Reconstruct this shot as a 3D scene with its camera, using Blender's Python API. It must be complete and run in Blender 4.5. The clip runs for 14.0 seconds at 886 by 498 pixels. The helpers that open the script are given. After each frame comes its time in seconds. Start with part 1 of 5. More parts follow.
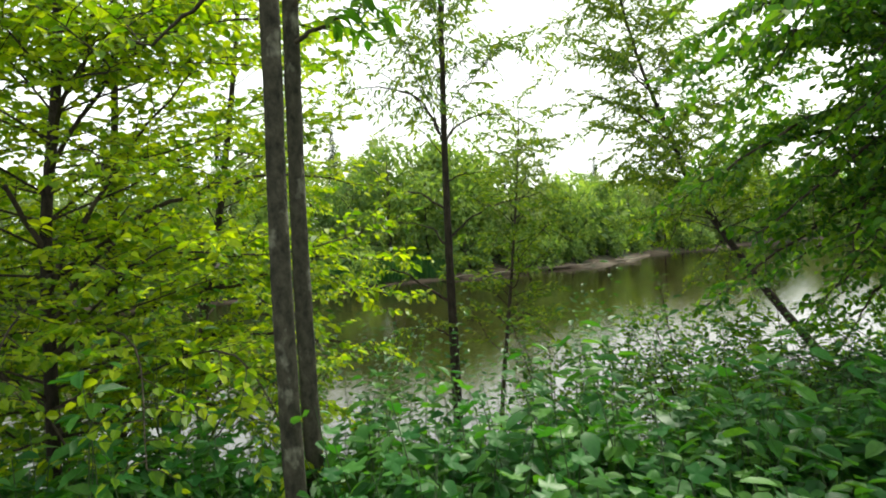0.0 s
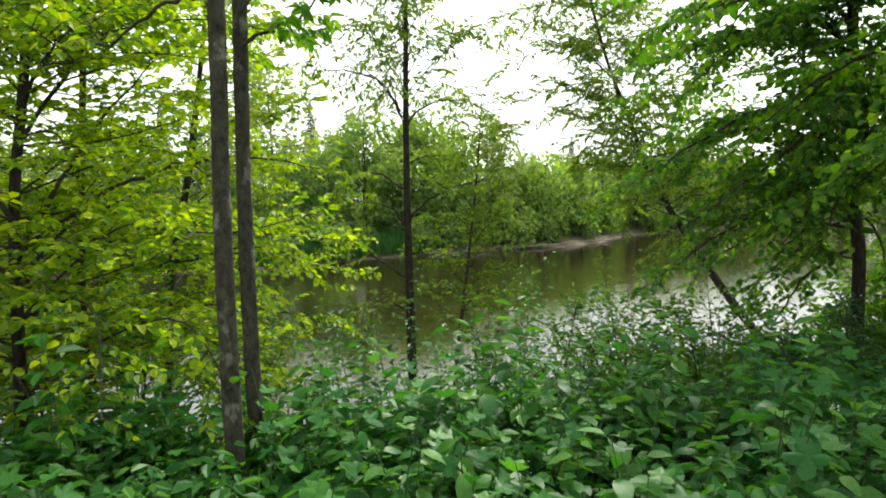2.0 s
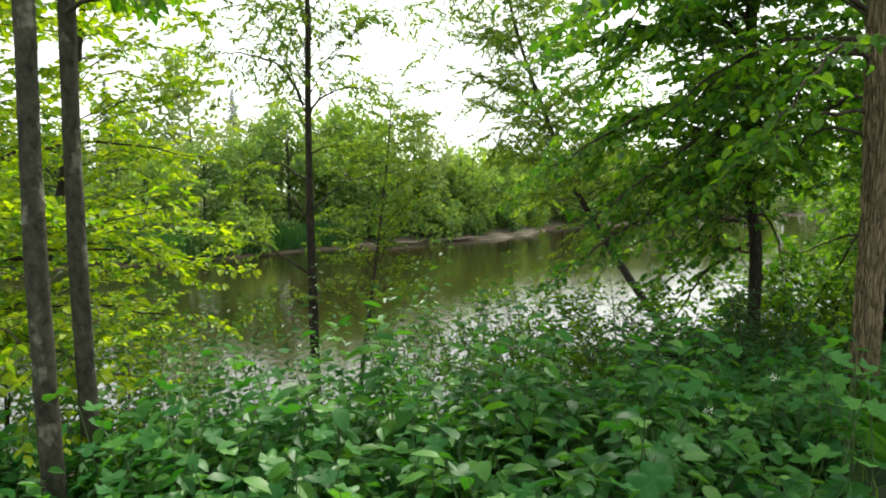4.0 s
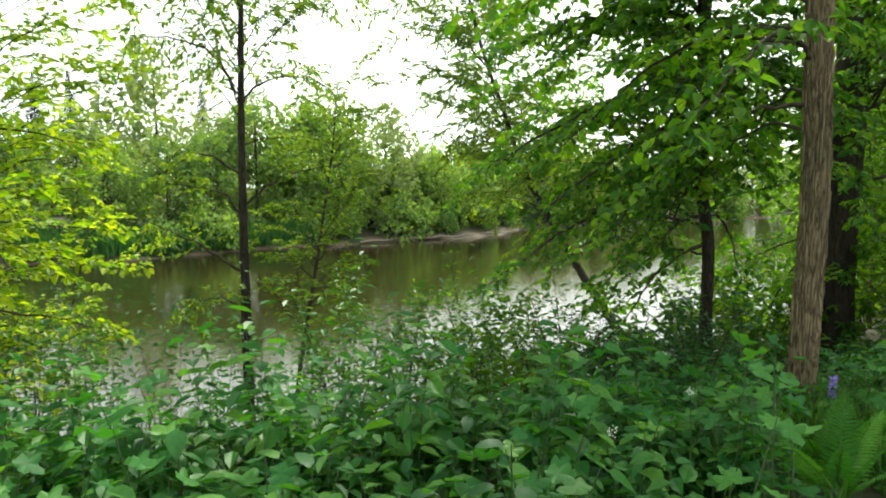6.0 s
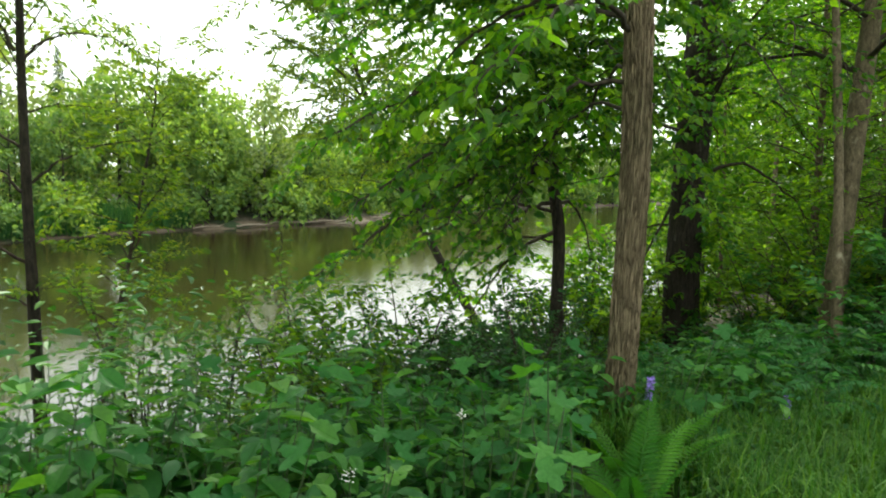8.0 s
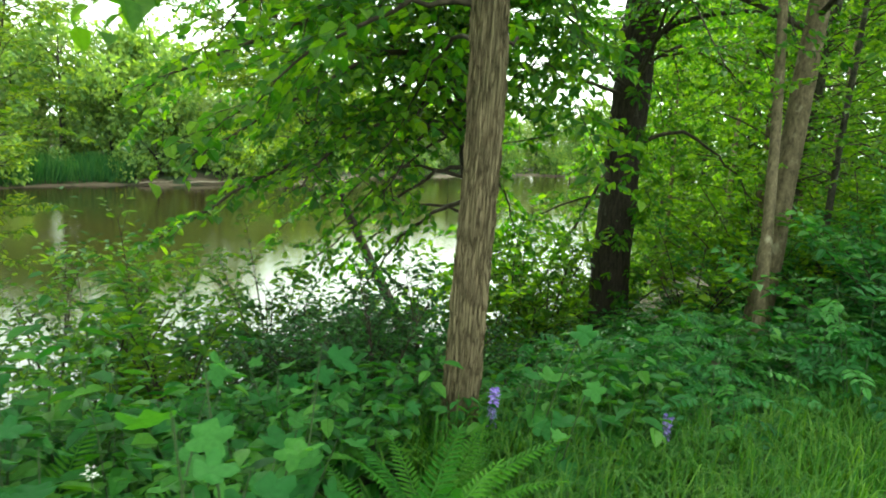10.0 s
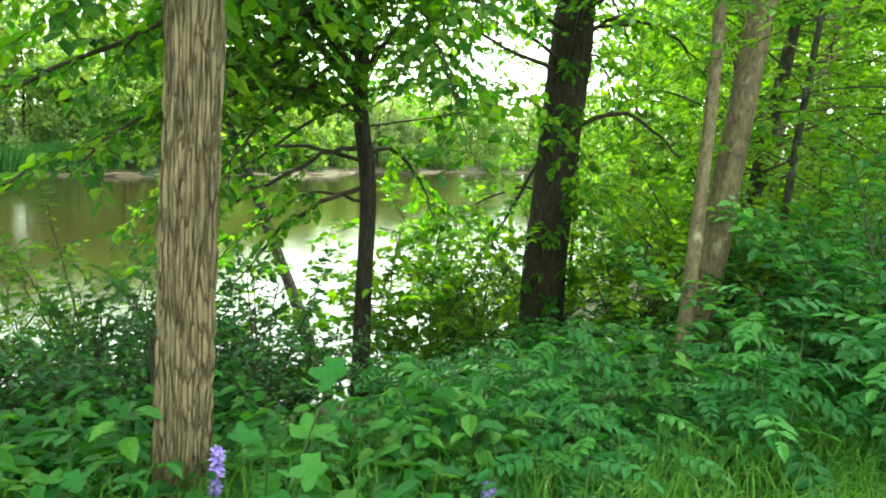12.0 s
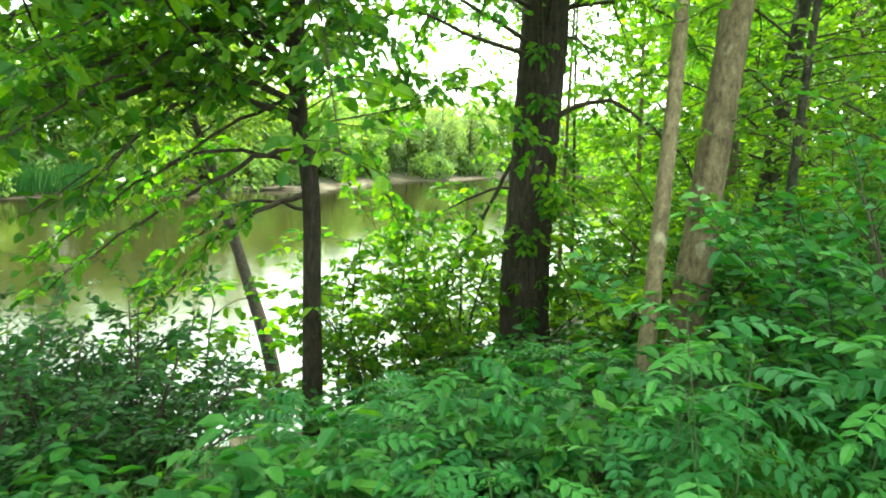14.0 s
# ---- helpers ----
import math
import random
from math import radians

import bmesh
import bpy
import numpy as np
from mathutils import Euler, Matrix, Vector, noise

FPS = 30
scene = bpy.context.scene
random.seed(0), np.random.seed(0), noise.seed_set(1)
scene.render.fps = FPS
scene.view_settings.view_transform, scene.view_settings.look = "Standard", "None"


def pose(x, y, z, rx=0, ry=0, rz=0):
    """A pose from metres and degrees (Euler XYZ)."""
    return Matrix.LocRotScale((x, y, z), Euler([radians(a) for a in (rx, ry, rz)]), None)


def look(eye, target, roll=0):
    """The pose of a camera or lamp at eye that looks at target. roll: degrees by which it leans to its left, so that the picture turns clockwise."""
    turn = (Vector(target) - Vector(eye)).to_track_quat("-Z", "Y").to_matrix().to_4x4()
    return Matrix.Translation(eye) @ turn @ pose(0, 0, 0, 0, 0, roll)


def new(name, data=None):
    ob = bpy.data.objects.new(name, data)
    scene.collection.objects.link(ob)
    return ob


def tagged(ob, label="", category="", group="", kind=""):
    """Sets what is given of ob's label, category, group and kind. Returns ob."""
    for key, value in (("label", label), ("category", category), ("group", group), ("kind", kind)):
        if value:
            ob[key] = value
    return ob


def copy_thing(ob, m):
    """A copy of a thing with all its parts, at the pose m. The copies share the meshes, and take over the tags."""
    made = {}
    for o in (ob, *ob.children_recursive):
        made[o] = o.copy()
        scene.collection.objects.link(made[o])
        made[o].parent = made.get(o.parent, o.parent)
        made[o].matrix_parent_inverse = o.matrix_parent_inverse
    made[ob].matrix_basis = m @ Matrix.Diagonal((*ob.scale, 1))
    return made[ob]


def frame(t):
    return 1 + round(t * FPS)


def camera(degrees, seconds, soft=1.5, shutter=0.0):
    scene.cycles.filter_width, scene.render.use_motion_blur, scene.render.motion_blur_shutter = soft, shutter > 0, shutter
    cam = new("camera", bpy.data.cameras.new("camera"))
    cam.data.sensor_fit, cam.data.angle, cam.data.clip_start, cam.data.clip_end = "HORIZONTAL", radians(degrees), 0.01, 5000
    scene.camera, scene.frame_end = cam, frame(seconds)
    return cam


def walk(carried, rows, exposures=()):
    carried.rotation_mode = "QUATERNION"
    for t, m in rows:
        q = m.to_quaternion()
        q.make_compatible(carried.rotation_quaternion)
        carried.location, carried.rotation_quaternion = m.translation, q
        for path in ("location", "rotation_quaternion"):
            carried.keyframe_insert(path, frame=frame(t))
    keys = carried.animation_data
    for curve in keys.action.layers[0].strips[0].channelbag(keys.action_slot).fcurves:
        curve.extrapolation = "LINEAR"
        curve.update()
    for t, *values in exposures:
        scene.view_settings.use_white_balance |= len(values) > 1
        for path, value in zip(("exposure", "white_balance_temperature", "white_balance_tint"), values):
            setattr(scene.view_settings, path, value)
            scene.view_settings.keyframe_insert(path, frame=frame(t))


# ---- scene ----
cam = camera(69.0, 14.0, soft=1.9, shutter=0.25)
PATH = [
    (0.0, (0.043, 0.011, 1.560), (0.215, 2.002, 1.481), -2.79),
    (0.5, (0.115, -0.222, 1.525), (0.338, 1.761, 1.395), -1.88),
    (1.0, (0.298, -0.413, 1.608), (0.539, 1.568, 1.474), -1.84),
    (1.5, (0.293, -0.448, 1.621), (0.530, 1.533, 1.483), -1.65),
    (2.0, (0.281, -0.428, 1.620), (0.515, 1.552, 1.464), -1.15),
    (2.5, (0.335, -0.417, 1.619), (0.581, 1.562, 1.464), -0.93),
    (3.0, (0.443, -0.423, 1.619), (0.698, 1.554, 1.458), -0.71),
    (3.5, (0.538, -0.345, 1.610), (0.865, 1.620, 1.442), -0.95),
    (3.7, (0.588, -0.285, 1.622), (0.999, 1.664, 1.442), -0.76),
    (5.8, (1.178, -0.009, 1.594), (1.668, 1.921, 1.405), -0.08),
    (6.0, (1.217, 0.040, 1.584), (1.721, 1.966, 1.397), 0.15),
    (6.5, (1.328, 0.208, 1.608), (2.006, 2.080, 1.423), 0.45),
    (7.0, (1.489, 0.302, 1.601), (2.238, 2.147, 1.410), 0.32),
    (7.5, (1.840, 0.360, 1.584), (2.600, 2.200, 1.387), 0.65),
    (8.0, (2.094, 0.453, 1.568), (2.899, 2.269, 1.336), 1.16),
    (8.2, (2.200, 0.512, 1.534), (3.021, 2.315, 1.260), 2.00),
    (10.3, (3.594, 1.022, 1.506), (4.464, 2.791, 1.172), 3.43),
    (10.5, (3.754, 1.072, 1.477), (4.627, 2.841, 1.146), 3.24),
    (11.0, (4.147, 1.175, 1.468), (5.020, 2.946, 1.146), 2.74),
    (11.5, (4.457, 1.364, 1.430), (5.373, 3.110, 1.098), 4.14),
    (12.0, (4.787, 1.473, 1.381), (5.660, 3.241, 1.042), 4.24),
    (12.5, (5.108, 1.517, 1.390), (5.883, 3.330, 1.057), 3.70),
    (13.0, (5.290, 1.625, 1.368), (6.063, 3.442, 1.051), 3.79),
    (13.5, (5.485, 1.793, 1.358), (6.252, 3.612, 1.035), 3.48),
    (14.0, (5.837, 1.792, 1.323), (6.588, 3.617, 1.000), 1.94),
]
walk(cam, [(t, look(eye, target, roll)) for t, eye, target, roll in PATH], exposures=[(0, 0.42, 6650, 0), (3.7, 0.5, 6650, 0), (6, 0.68, 6600, -3), (8.2, 0.82, 6600, -4), (10.3, 1.46, 6700, -19), (12, 1.95, 6750, -19), (14, 2.18, 6750, -20)])

# ---- world and light ----
world = bpy.data.worlds.new("world")
scene.world = world
world.use_nodes = True
wn, wl = world.node_tree.nodes, world.node_tree.links
wn.clear()
sky = wn.new("ShaderNodeTexSky")
sky.sky_type, sky.sun_disc = "NISHITA", False
sky.sun_elevation, sky.sun_rotation = radians(48), radians(36)
sky.air_density, sky.dust_density, sky.ozone_density = 0.6, 6.0, 0.6
veil = wn.new("ShaderNodeMix")            # high thin cloud over the blue
veil.data_type = "RGBA"
veil.inputs[0].default_value = 0.80
veil.inputs[7].default_value = (11.5, 11.6, 11.8, 1)
back = wn.new("ShaderNodeBackground")
back.inputs[1].default_value = 0.142
wout = wn.new("ShaderNodeOutputWorld")
wl.new(sky.outputs[0], veil.inputs[6])
wl.new(veil.outputs[2], back.inputs[0])
wl.new(back.outputs[0], wout.inputs[0])

sun = new("sun", bpy.data.lights.new("sun", "SUN"))
sun.data.energy, sun.data.angle, sun.data.color = 5.0, radians(10), (1.0, 0.95, 0.84)
sun.matrix_world = look((0, 0, 0), (-math.sin(radians(36)) * math.cos(radians(48)), -math.cos(radians(36)) * math.cos(radians(48)), -math.sin(radians(48))))

rng = np.random.default_rng(7)
WATER = -1.55


# ---- materials ----
def material(name):
    m = bpy.data.materials.new(name)
    m.use_nodes = True
    nt = m.node_tree
    return m, nt, nt.nodes["Principled BSDF"], nt.nodes["Material Output"]


def ramp(nt, stops, source):
    r = nt.nodes.new("ShaderNodeValToRGB")
    while len(r.color_ramp.elements) < len(stops):
        r.color_ramp.elements.new(0.5)
    for e, (p, c) in zip(r.color_ramp.elements, stops):
        e.position, e.color = p, (*c, 1)
    nt.links.new(source, r.inputs[0])
    return r.outputs[0]


def noise_tex(nt, scale, detail=4.0, stretch=(1, 1, 1), rough=0.55, coords="Object"):
    tc, mp, n = nt.nodes.new("ShaderNodeTexCoord"), nt.nodes.new("ShaderNodeMapping"), nt.nodes.new("ShaderNodeTexNoise")
    mp.inputs["Scale"].default_value = stretch
    n.inputs["Scale"].default_value, n.inputs["Detail"].default_value, n.inputs["Roughness"].default_value = scale, detail, rough
    nt.links.new(tc.outputs[coords], mp.inputs[0])
    nt.links.new(mp.outputs[0], n.inputs["Vector"])
    return n.outputs[0]


def bump(nt, height, strength, distance, target):
    b = nt.nodes.new("ShaderNodeBump")
    b.inputs["Strength"].default_value, b.inputs["Distance"].default_value = strength, distance
    nt.links.new(height, b.inputs["Height"])
    nt.links.new(b.outputs[0], target.inputs["Normal"])


def mixed(nt, a, b, fac, mode="MIX"):
    mx = nt.nodes.new("ShaderNodeMix")
    mx.data_type, mx.blend_type = "RGBA", mode
    for s, v in ((6, a), (7, b), (0, fac)):
        if isinstance(v, (tuple, float, int)):
            mx.inputs[s].default_value = (*v, 1) if isinstance(v, tuple) else v
        else:
            nt.links.new(v, mx.inputs[s])
    return mx.outputs[2]


def leaf_material(name, dark, mid, light, single=False, glow=0.45, rough=0.5, gloss=0.2):
    """Thin leaf: varied green, light comes through it. single: one leaf or frond an object."""
    m, nt, p, out = material(name)
    if single:
        rnd = nt.nodes.new("ShaderNodeObjectInfo").outputs["Random"]
    else:
        rnd = nt.nodes.new("ShaderNodeNewGeometry").outputs["Random Per Island"]
    col = ramp(nt, [(0.0, dark), (0.45, mid), (0.9, light), (1.0, tuple(c * 1.15 for c in light))], rnd)
    big = ramp(nt, [(0.3, (0.72, 0.78, 0.8)), (0.7, (1.15, 1.1, 1.0))], noise_tex(nt, 1.3, 2.0))
    vein = ramp(nt, [(0.35, (0.82, 0.86, 0.8)), (0.65, (1.1, 1.08, 1.05))], noise_tex(nt, 60.0, 3.0))
    col = mixed(nt, mixed(nt, col, big, 1.0, "MULTIPLY"), vein, 1.0, "MULTIPLY")
    nt.links.new(col, p.inputs["Base Color"])
    p.inputs["Roughness"].default_value = rough
    p.inputs["Specular IOR Level"].default_value = gloss
    tr = nt.nodes.new("ShaderNodeBsdfTranslucent")
    nt.links.new(mixed(nt, col, (1.7, 1.65, 0.4), 1.0, "MULTIPLY"), tr.inputs[0])
    ms = nt.nodes.new("ShaderNodeMixShader")
    ms.inputs[0].default_value = glow
    nt.links.new(p.outputs[0], ms.inputs[1])
    nt.links.new(tr.outputs[0], ms.inputs[2])
    nt.links.new(ms.outputs[0], out.inputs[0])
    return m


def bark_material(name, dark, light, lichen, stretch=(9, 9, 1.3), patch=0.62, depth=0.02, lo=0.32, hi=0.68):
    m, nt, p, out = material(name)
    ridge = noise_tex(nt, 5.0, 6.0, stretch, 0.62)
    col = ramp(nt, [(lo, dark), (hi, light)], ridge)
    blot = ramp(nt, [(patch, (0, 0, 0)), (patch + 0.1, (1, 1, 1))], noise_tex(nt, 7.0, 5.0, (1, 1, 0.7)))
    col = mixed(nt, col, lichen, blot)
    grain = ramp(nt, [(0.3, (0.75, 0.75, 0.75)), (0.7, (1.15, 1.15, 1.15))], noise_tex(nt, 55.0, 4.0))
    nt.links.new(mixed(nt, col, grain, 1.0, "MULTIPLY"), p.inputs["Base Color"])
    p.inputs["Roughness"].default_value = 0.9
    p.inputs["Specular IOR Level"].default_value = 0.2
    bump(nt, ridge, 0.9, depth, p)
    return m


def furrowed_bark(name, dark, mid, light, scale, depth):
    """Long plates of bark parted by dark interlacing cracks."""
    m, nt, p, out = material(name)
    tc, mp = nt.nodes.new("ShaderNodeTexCoord"), nt.nodes.new("ShaderNodeMapping")
    mp.inputs["Scale"].default_value = (1, 1, 0.06)
    nt.links.new(tc.outputs["Object"], mp.inputs[0])
    warp = nt.nodes.new("ShaderNodeTexNoise")
    warp.inputs["Scale"].default_value, warp.inputs["Detail"].default_value = 9.0, 3.0
    nt.links.new(mp.outputs[0], warp.inputs["Vector"])
    add = nt.nodes.new("ShaderNodeVectorMath")
    add.operation = "MULTIPLY_ADD"
    add.inputs[1].default_value = (0.05, 0.05, 0.05)
    nt.links.new(warp.outputs["Color"], add.inputs[0])
    nt.links.new(mp.outputs[0], add.inputs[2])
    vo = nt.nodes.new("ShaderNodeTexVoronoi")
    vo.feature = "DISTANCE_TO_EDGE"
    vo.inputs["Scale"].default_value = scale
    nt.links.new(add.outputs[0], vo.inputs["Vector"])
    fine = noise_tex(nt, 40.0, 6.0, (1, 1, 0.3), 0.7)
    col = ramp(nt, [(0.0, dark), (0.035, mid), (0.11, light)], vo.outputs["Distance"])
    col = mixed(nt, col, ramp(nt, [(0.3, (0.6, 0.6, 0.6)), (0.7, (1.25, 1.22, 1.2))], fine), 1.0, "MULTIPLY")
    blot = ramp(nt, [(0.35, (0.75, 0.78, 0.72)), (0.65, (1.15, 1.12, 1.1))], noise_tex(nt, 3.0, 4.0))
    nt.links.new(mixed(nt, col, blot, 1.0, "MULTIPLY"), p.inputs["Base Color"])
    p.inputs["Roughness"].default_value, p.inputs["Specular IOR Level"].default_value = 0.92, 0.15
    plate = nt.nodes.new("ShaderNodeMath")
    plate.operation = "MULTIPLY_ADD"
    plate.inputs[1].default_value = 0.35
    nt.links.new(fine, plate.inputs[0])
    nt.links.new(ramp(nt, [(0.0, (0, 0, 0)), (0.14, (1, 1, 1))], vo.outputs["Distance"]), plate.inputs[2])
    bump(nt, plate.outputs[0], 1.0, depth, p)
    return m


LEAF_YELLOW = leaf_material("leaf_yellow_green", (0.078, 0.18, 0.012), (0.175, 0.285, 0.016), (0.31, 0.39, 0.022), glow=0.58, rough=0.45, gloss=0.25)
LEAF_BRIGHT = leaf_material("leaf_bright_green", (0.03, 0.11, 0.012), (0.065, 0.17, 0.016), (0.12, 0.23, 0.02), glow=0.52)
LEAF_WOOD = leaf_material("leaf_sunny_wood", (0.04, 0.115, 0.014), (0.08, 0.18, 0.02), (0.15, 0.26, 0.026), glow=0.52)
LEAF_DARK = leaf_material("leaf_deep_green", (0.025, 0.09, 0.012), (0.048, 0.135, 0.016), (0.085, 0.185, 0.02), glow=0.5)
LEAF_BUSH = leaf_material("leaf_bush", (0.014, 0.062, 0.017), (0.026, 0.095, 0.024), (0.05, 0.145, 0.032), glow=0.38, rough=0.42, gloss=0.42)
# distance haze is mixed into these three leaf colours: paler, greyer, bluer
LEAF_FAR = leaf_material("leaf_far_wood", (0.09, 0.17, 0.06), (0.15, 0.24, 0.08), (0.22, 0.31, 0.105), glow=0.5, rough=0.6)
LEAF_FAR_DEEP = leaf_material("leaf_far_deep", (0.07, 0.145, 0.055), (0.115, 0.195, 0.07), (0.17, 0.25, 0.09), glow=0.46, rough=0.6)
LEAF_FAR_HAZE = leaf_material("leaf_far_pale", (0.12, 0.17, 0.1), (0.17, 0.23, 0.135), (0.24, 0.3, 0.175), glow=0.44, rough=0.6)
LEAF_ALDER = leaf_material("leaf_alder", (0.05, 0.12, 0.02), (0.1, 0.18, 0.026), (0.2, 0.28, 0.03), glow=0.48)
LEAF_SHADE = leaf_material("leaf_shaded_canopy", (0.022, 0.082, 0.013), (0.05, 0.142, 0.018), (0.12, 0.225, 0.023), glow=0.61, rough=0.45, gloss=0.3)
LEAF_BROAD = leaf_material("leaf_broad_canopy", (0.03, 0.108, 0.015), (0.065, 0.165, 0.02), (0.13, 0.24, 0.025), glow=0.63, rough=0.45, gloss=0.25)
LEAF_SHORE = leaf_material("leaf_shore_shrub", (0.03, 0.1, 0.016), (0.06, 0.15, 0.022), (0.13, 0.22, 0.028), glow=0.48, rough=0.45, gloss=0.34)
NEEDLE = leaf_material("needle", (0.02, 0.045, 0.026), (0.032, 0.062, 0.034), (0.045, 0.08, 0.04), glow=0.1, rough=0.6)
HERB = leaf_material("leaf_herb", (0.015, 0.085, 0.016), (0.036, 0.145, 0.026), (0.088, 0.215, 0.034), single=True, glow=0.42, rough=0.45, gloss=0.26)
HERB_MASS = leaf_material("leaf_herb_mass", (0.013, 0.075, 0.015), (0.033, 0.135, 0.024), (0.085, 0.21, 0.033), glow=0.42, rough=0.45, gloss=0.26)
HERB_LIGHT = leaf_material("leaf_herb_light", (0.02, 0.085, 0.017), (0.038, 0.125, 0.023), (0.08, 0.185, 0.03), glow=0.36, rough=0.45, gloss=0.3)
ASH = leaf_material("leaf_ash_seedling", (0.018, 0.1, 0.024), (0.034, 0.148, 0.034), (0.066, 0.2, 0.042), single=True, glow=0.42, rough=0.45, gloss=0.25)
ASH_MASS = leaf_material("leaf_ash_thicket", (0.018, 0.09, 0.024), (0.036, 0.14, 0.034), (0.075, 0.2, 0.042), glow=0.42, rough=0.45, gloss=0.25)
THIMBLE = leaf_material("leaf_thimbleberry", (0.022, 0.105, 0.026), (0.042, 0.155, 0.036), (0.08, 0.22, 0.046), single=True, glow=0.42, rough=0.55, gloss=0.16)
FERN = leaf_material("leaf_fern", (0.04, 0.15, 0.02), (0.065, 0.2, 0.026), (0.1, 0.25, 0.035), single=True, glow=0.45)
GRASS = leaf_material("grass_blade", (0.022, 0.085, 0.012), (0.045, 0.135, 0.018), (0.095, 0.195, 0.027), glow=0.4)
REED = leaf_material("reed_blade", (0.03, 0.11, 0.035), (0.05, 0.15, 0.045), (0.09, 0.2, 0.055), glow=0.35)

BARK_GREY = bark_material("bark_grey", (0.013, 0.013, 0.009), (0.062, 0.058, 0.04), (0.17, 0.17, 0.13), (5, 5, 3.0), 0.57, 0.02)
BARK_BROWN = furrowed_bark("bark_brown", (0.07, 0.054, 0.032), (0.125, 0.098, 0.06), (0.185, 0.15, 0.096), 62.0, 0.012)
BARK_BLACK = bark_material("bark_dark", (0.012, 0.01, 0.008), (0.05, 0.04, 0.03), (0.1, 0.095, 0.07), (7, 7, 1.5), 0.66, 0.03)
BARK_PALE = bark_material("bark_pale", (0.055, 0.042, 0.025), (0.17, 0.138, 0.083), (0.25, 0.22, 0.15), (6, 6, 2.2), 0.6, 0.016)
BARK_TWIG = bark_material("bark_twig", (0.02, 0.016, 0.01), (0.06, 0.05, 0.034), (0.09, 0.085, 0.06), (4, 4, 2), 0.7, 0.004)
DRIFT = bark_material("driftwood", (0.13, 0.1, 0.075), (0.3, 0.25, 0.2), (0.36, 0.32, 0.27), (6, 6, 2), 0.6, 0.01)

m, nt, p, out = material("stem_green")
nt.links.new(ramp(nt, [(0.3, (0.02, 0.045, 0.012)), (0.7, (0.05, 0.085, 0.022))], noise_tex(nt, 30, 3)), p.inputs["Base Color"])
p.inputs["Roughness"].default_value = 0.6
STEM = m

m, nt, p, out = material("soil")
soil = noise_tex(nt, 2.0, 8.0, coords="Object", rough=0.65)
litter = noise_tex(nt, 24.0, 6.0, rough=0.7)
moss = ramp(nt, [(0.45, (0, 0, 0)), (0.6, (1, 1, 1))], noise_tex(nt, 0.8, 5.0))
col = ramp(nt, [(0.3, (0.022, 0.016, 0.01)), (0.6, (0.065, 0.048, 0.028)), (0.8, (0.12, 0.09, 0.055))], litter)
col = mixed(nt, col, (0.022, 0.045, 0.012), moss)
nt.links.new(mixed(nt, col, ramp(nt, [(0.3, (0.7, 0.7, 0.7)), (0.7, (1.2, 1.2, 1.2))], soil), 1.0, "MULTIPLY"), p.inputs["Base Color"])
p.inputs["Roughness"].default_value = 0.95
bump(nt, litter, 1.0, 0.03, p)
SOIL = m

m, nt, p, out = material("shore_sand")
sandn = noise_tex(nt, 1.2, 8.0, (1, 1, 4), 0.7)
nt.links.new(ramp(nt, [(0.3, (0.035, 0.026, 0.015)), (0.5, (0.075, 0.054, 0.033)), (0.75, (0.135, 0.102, 0.068))], sandn), p.inputs["Base Color"])
p.inputs["Roughness"].default_value = 0.9
bump(nt, sandn, 0.8, 0.05, p)
SAND = m

m, nt, p, out = material("river_water")
murk = ramp(nt, [(0.35, (0.009, 0.007, 0.003)), (0.65, (0.022, 0.015, 0.006))], noise_tex(nt, 0.15, 4.0))
nt.links.new(murk, p.inputs["Base Color"])
p.inputs["Roughness"].default_value = 0.02
p.inputs["IOR"].default_value = 2.2
rip = mixed(nt, noise_tex(nt, 2.2, 5.0, (1.0, 1.7, 1), 0.66), noise_tex(nt, 11.0, 4.0, (1.0, 1.5, 1)), 0.4)
bump(nt, rip, 0.24, 0.02, p)
WATER_MAT = m

m, nt, p, out = material("flower_purple")
nt.links.new(ramp(nt, [(0.0, (0.2, 0.12, 0.5)), (1.0, (0.36, 0.26, 0.7))], nt.nodes.new("ShaderNodeNewGeometry").outputs["Random Per Island"]), p.inputs["Base Color"])
p.inputs["Roughness"].default_value = 0.6
PETAL = m

m, nt, p, out = material("flower_white")
nt.links.new(ramp(nt, [(0.0, (0.6, 0.62, 0.5)), (1.0, (0.8, 0.8, 0.74))], nt.nodes.new("ShaderNodeNewGeometry").outputs["Random Per Island"]), p.inputs["Base Color"])
PETAL_WHITE = m


# ---- geometry helpers ----
def unit(v):
    v = np.asarray(v, float)
    return v / np.maximum(np.linalg.norm(v, axis=-1, keepdims=True), 1e-9)


def mesh_from(name, verts, faces, mat, smooth=True):
    me = bpy.data.meshes.new(name)
    verts = np.asarray(verts, np.float32)
    counts = np.array([len(f) for f in faces], np.int32) if not isinstance(faces, np.ndarray) else np.full(len(faces), faces.shape[1], np.int32)
    flat = faces.ravel().astype(np.int32) if isinstance(faces, np.ndarray) else np.fromiter((i for f in faces for i in f), np.int32)
    me.vertices.add(len(verts))
    me.vertices.foreach_set("co", verts.ravel())
    me.loops.add(len(flat))
    me.loops.foreach_set("vertex_index", flat)
    me.polygons.add(len(counts))
    me.polygons.foreach_set("loop_start", np.concatenate([[0], np.cumsum(counts)[:-1]]).astype(np.int32))
    me.polygons.foreach_set("use_smooth", np.full(len(counts), smooth))
    me.update(calc_edges=True)
    me.materials.append(mat)
    return me


def part(name, me, parent, label=""):
    ob = new(name, me)
    ob.parent = parent
    return tagged(ob, label)


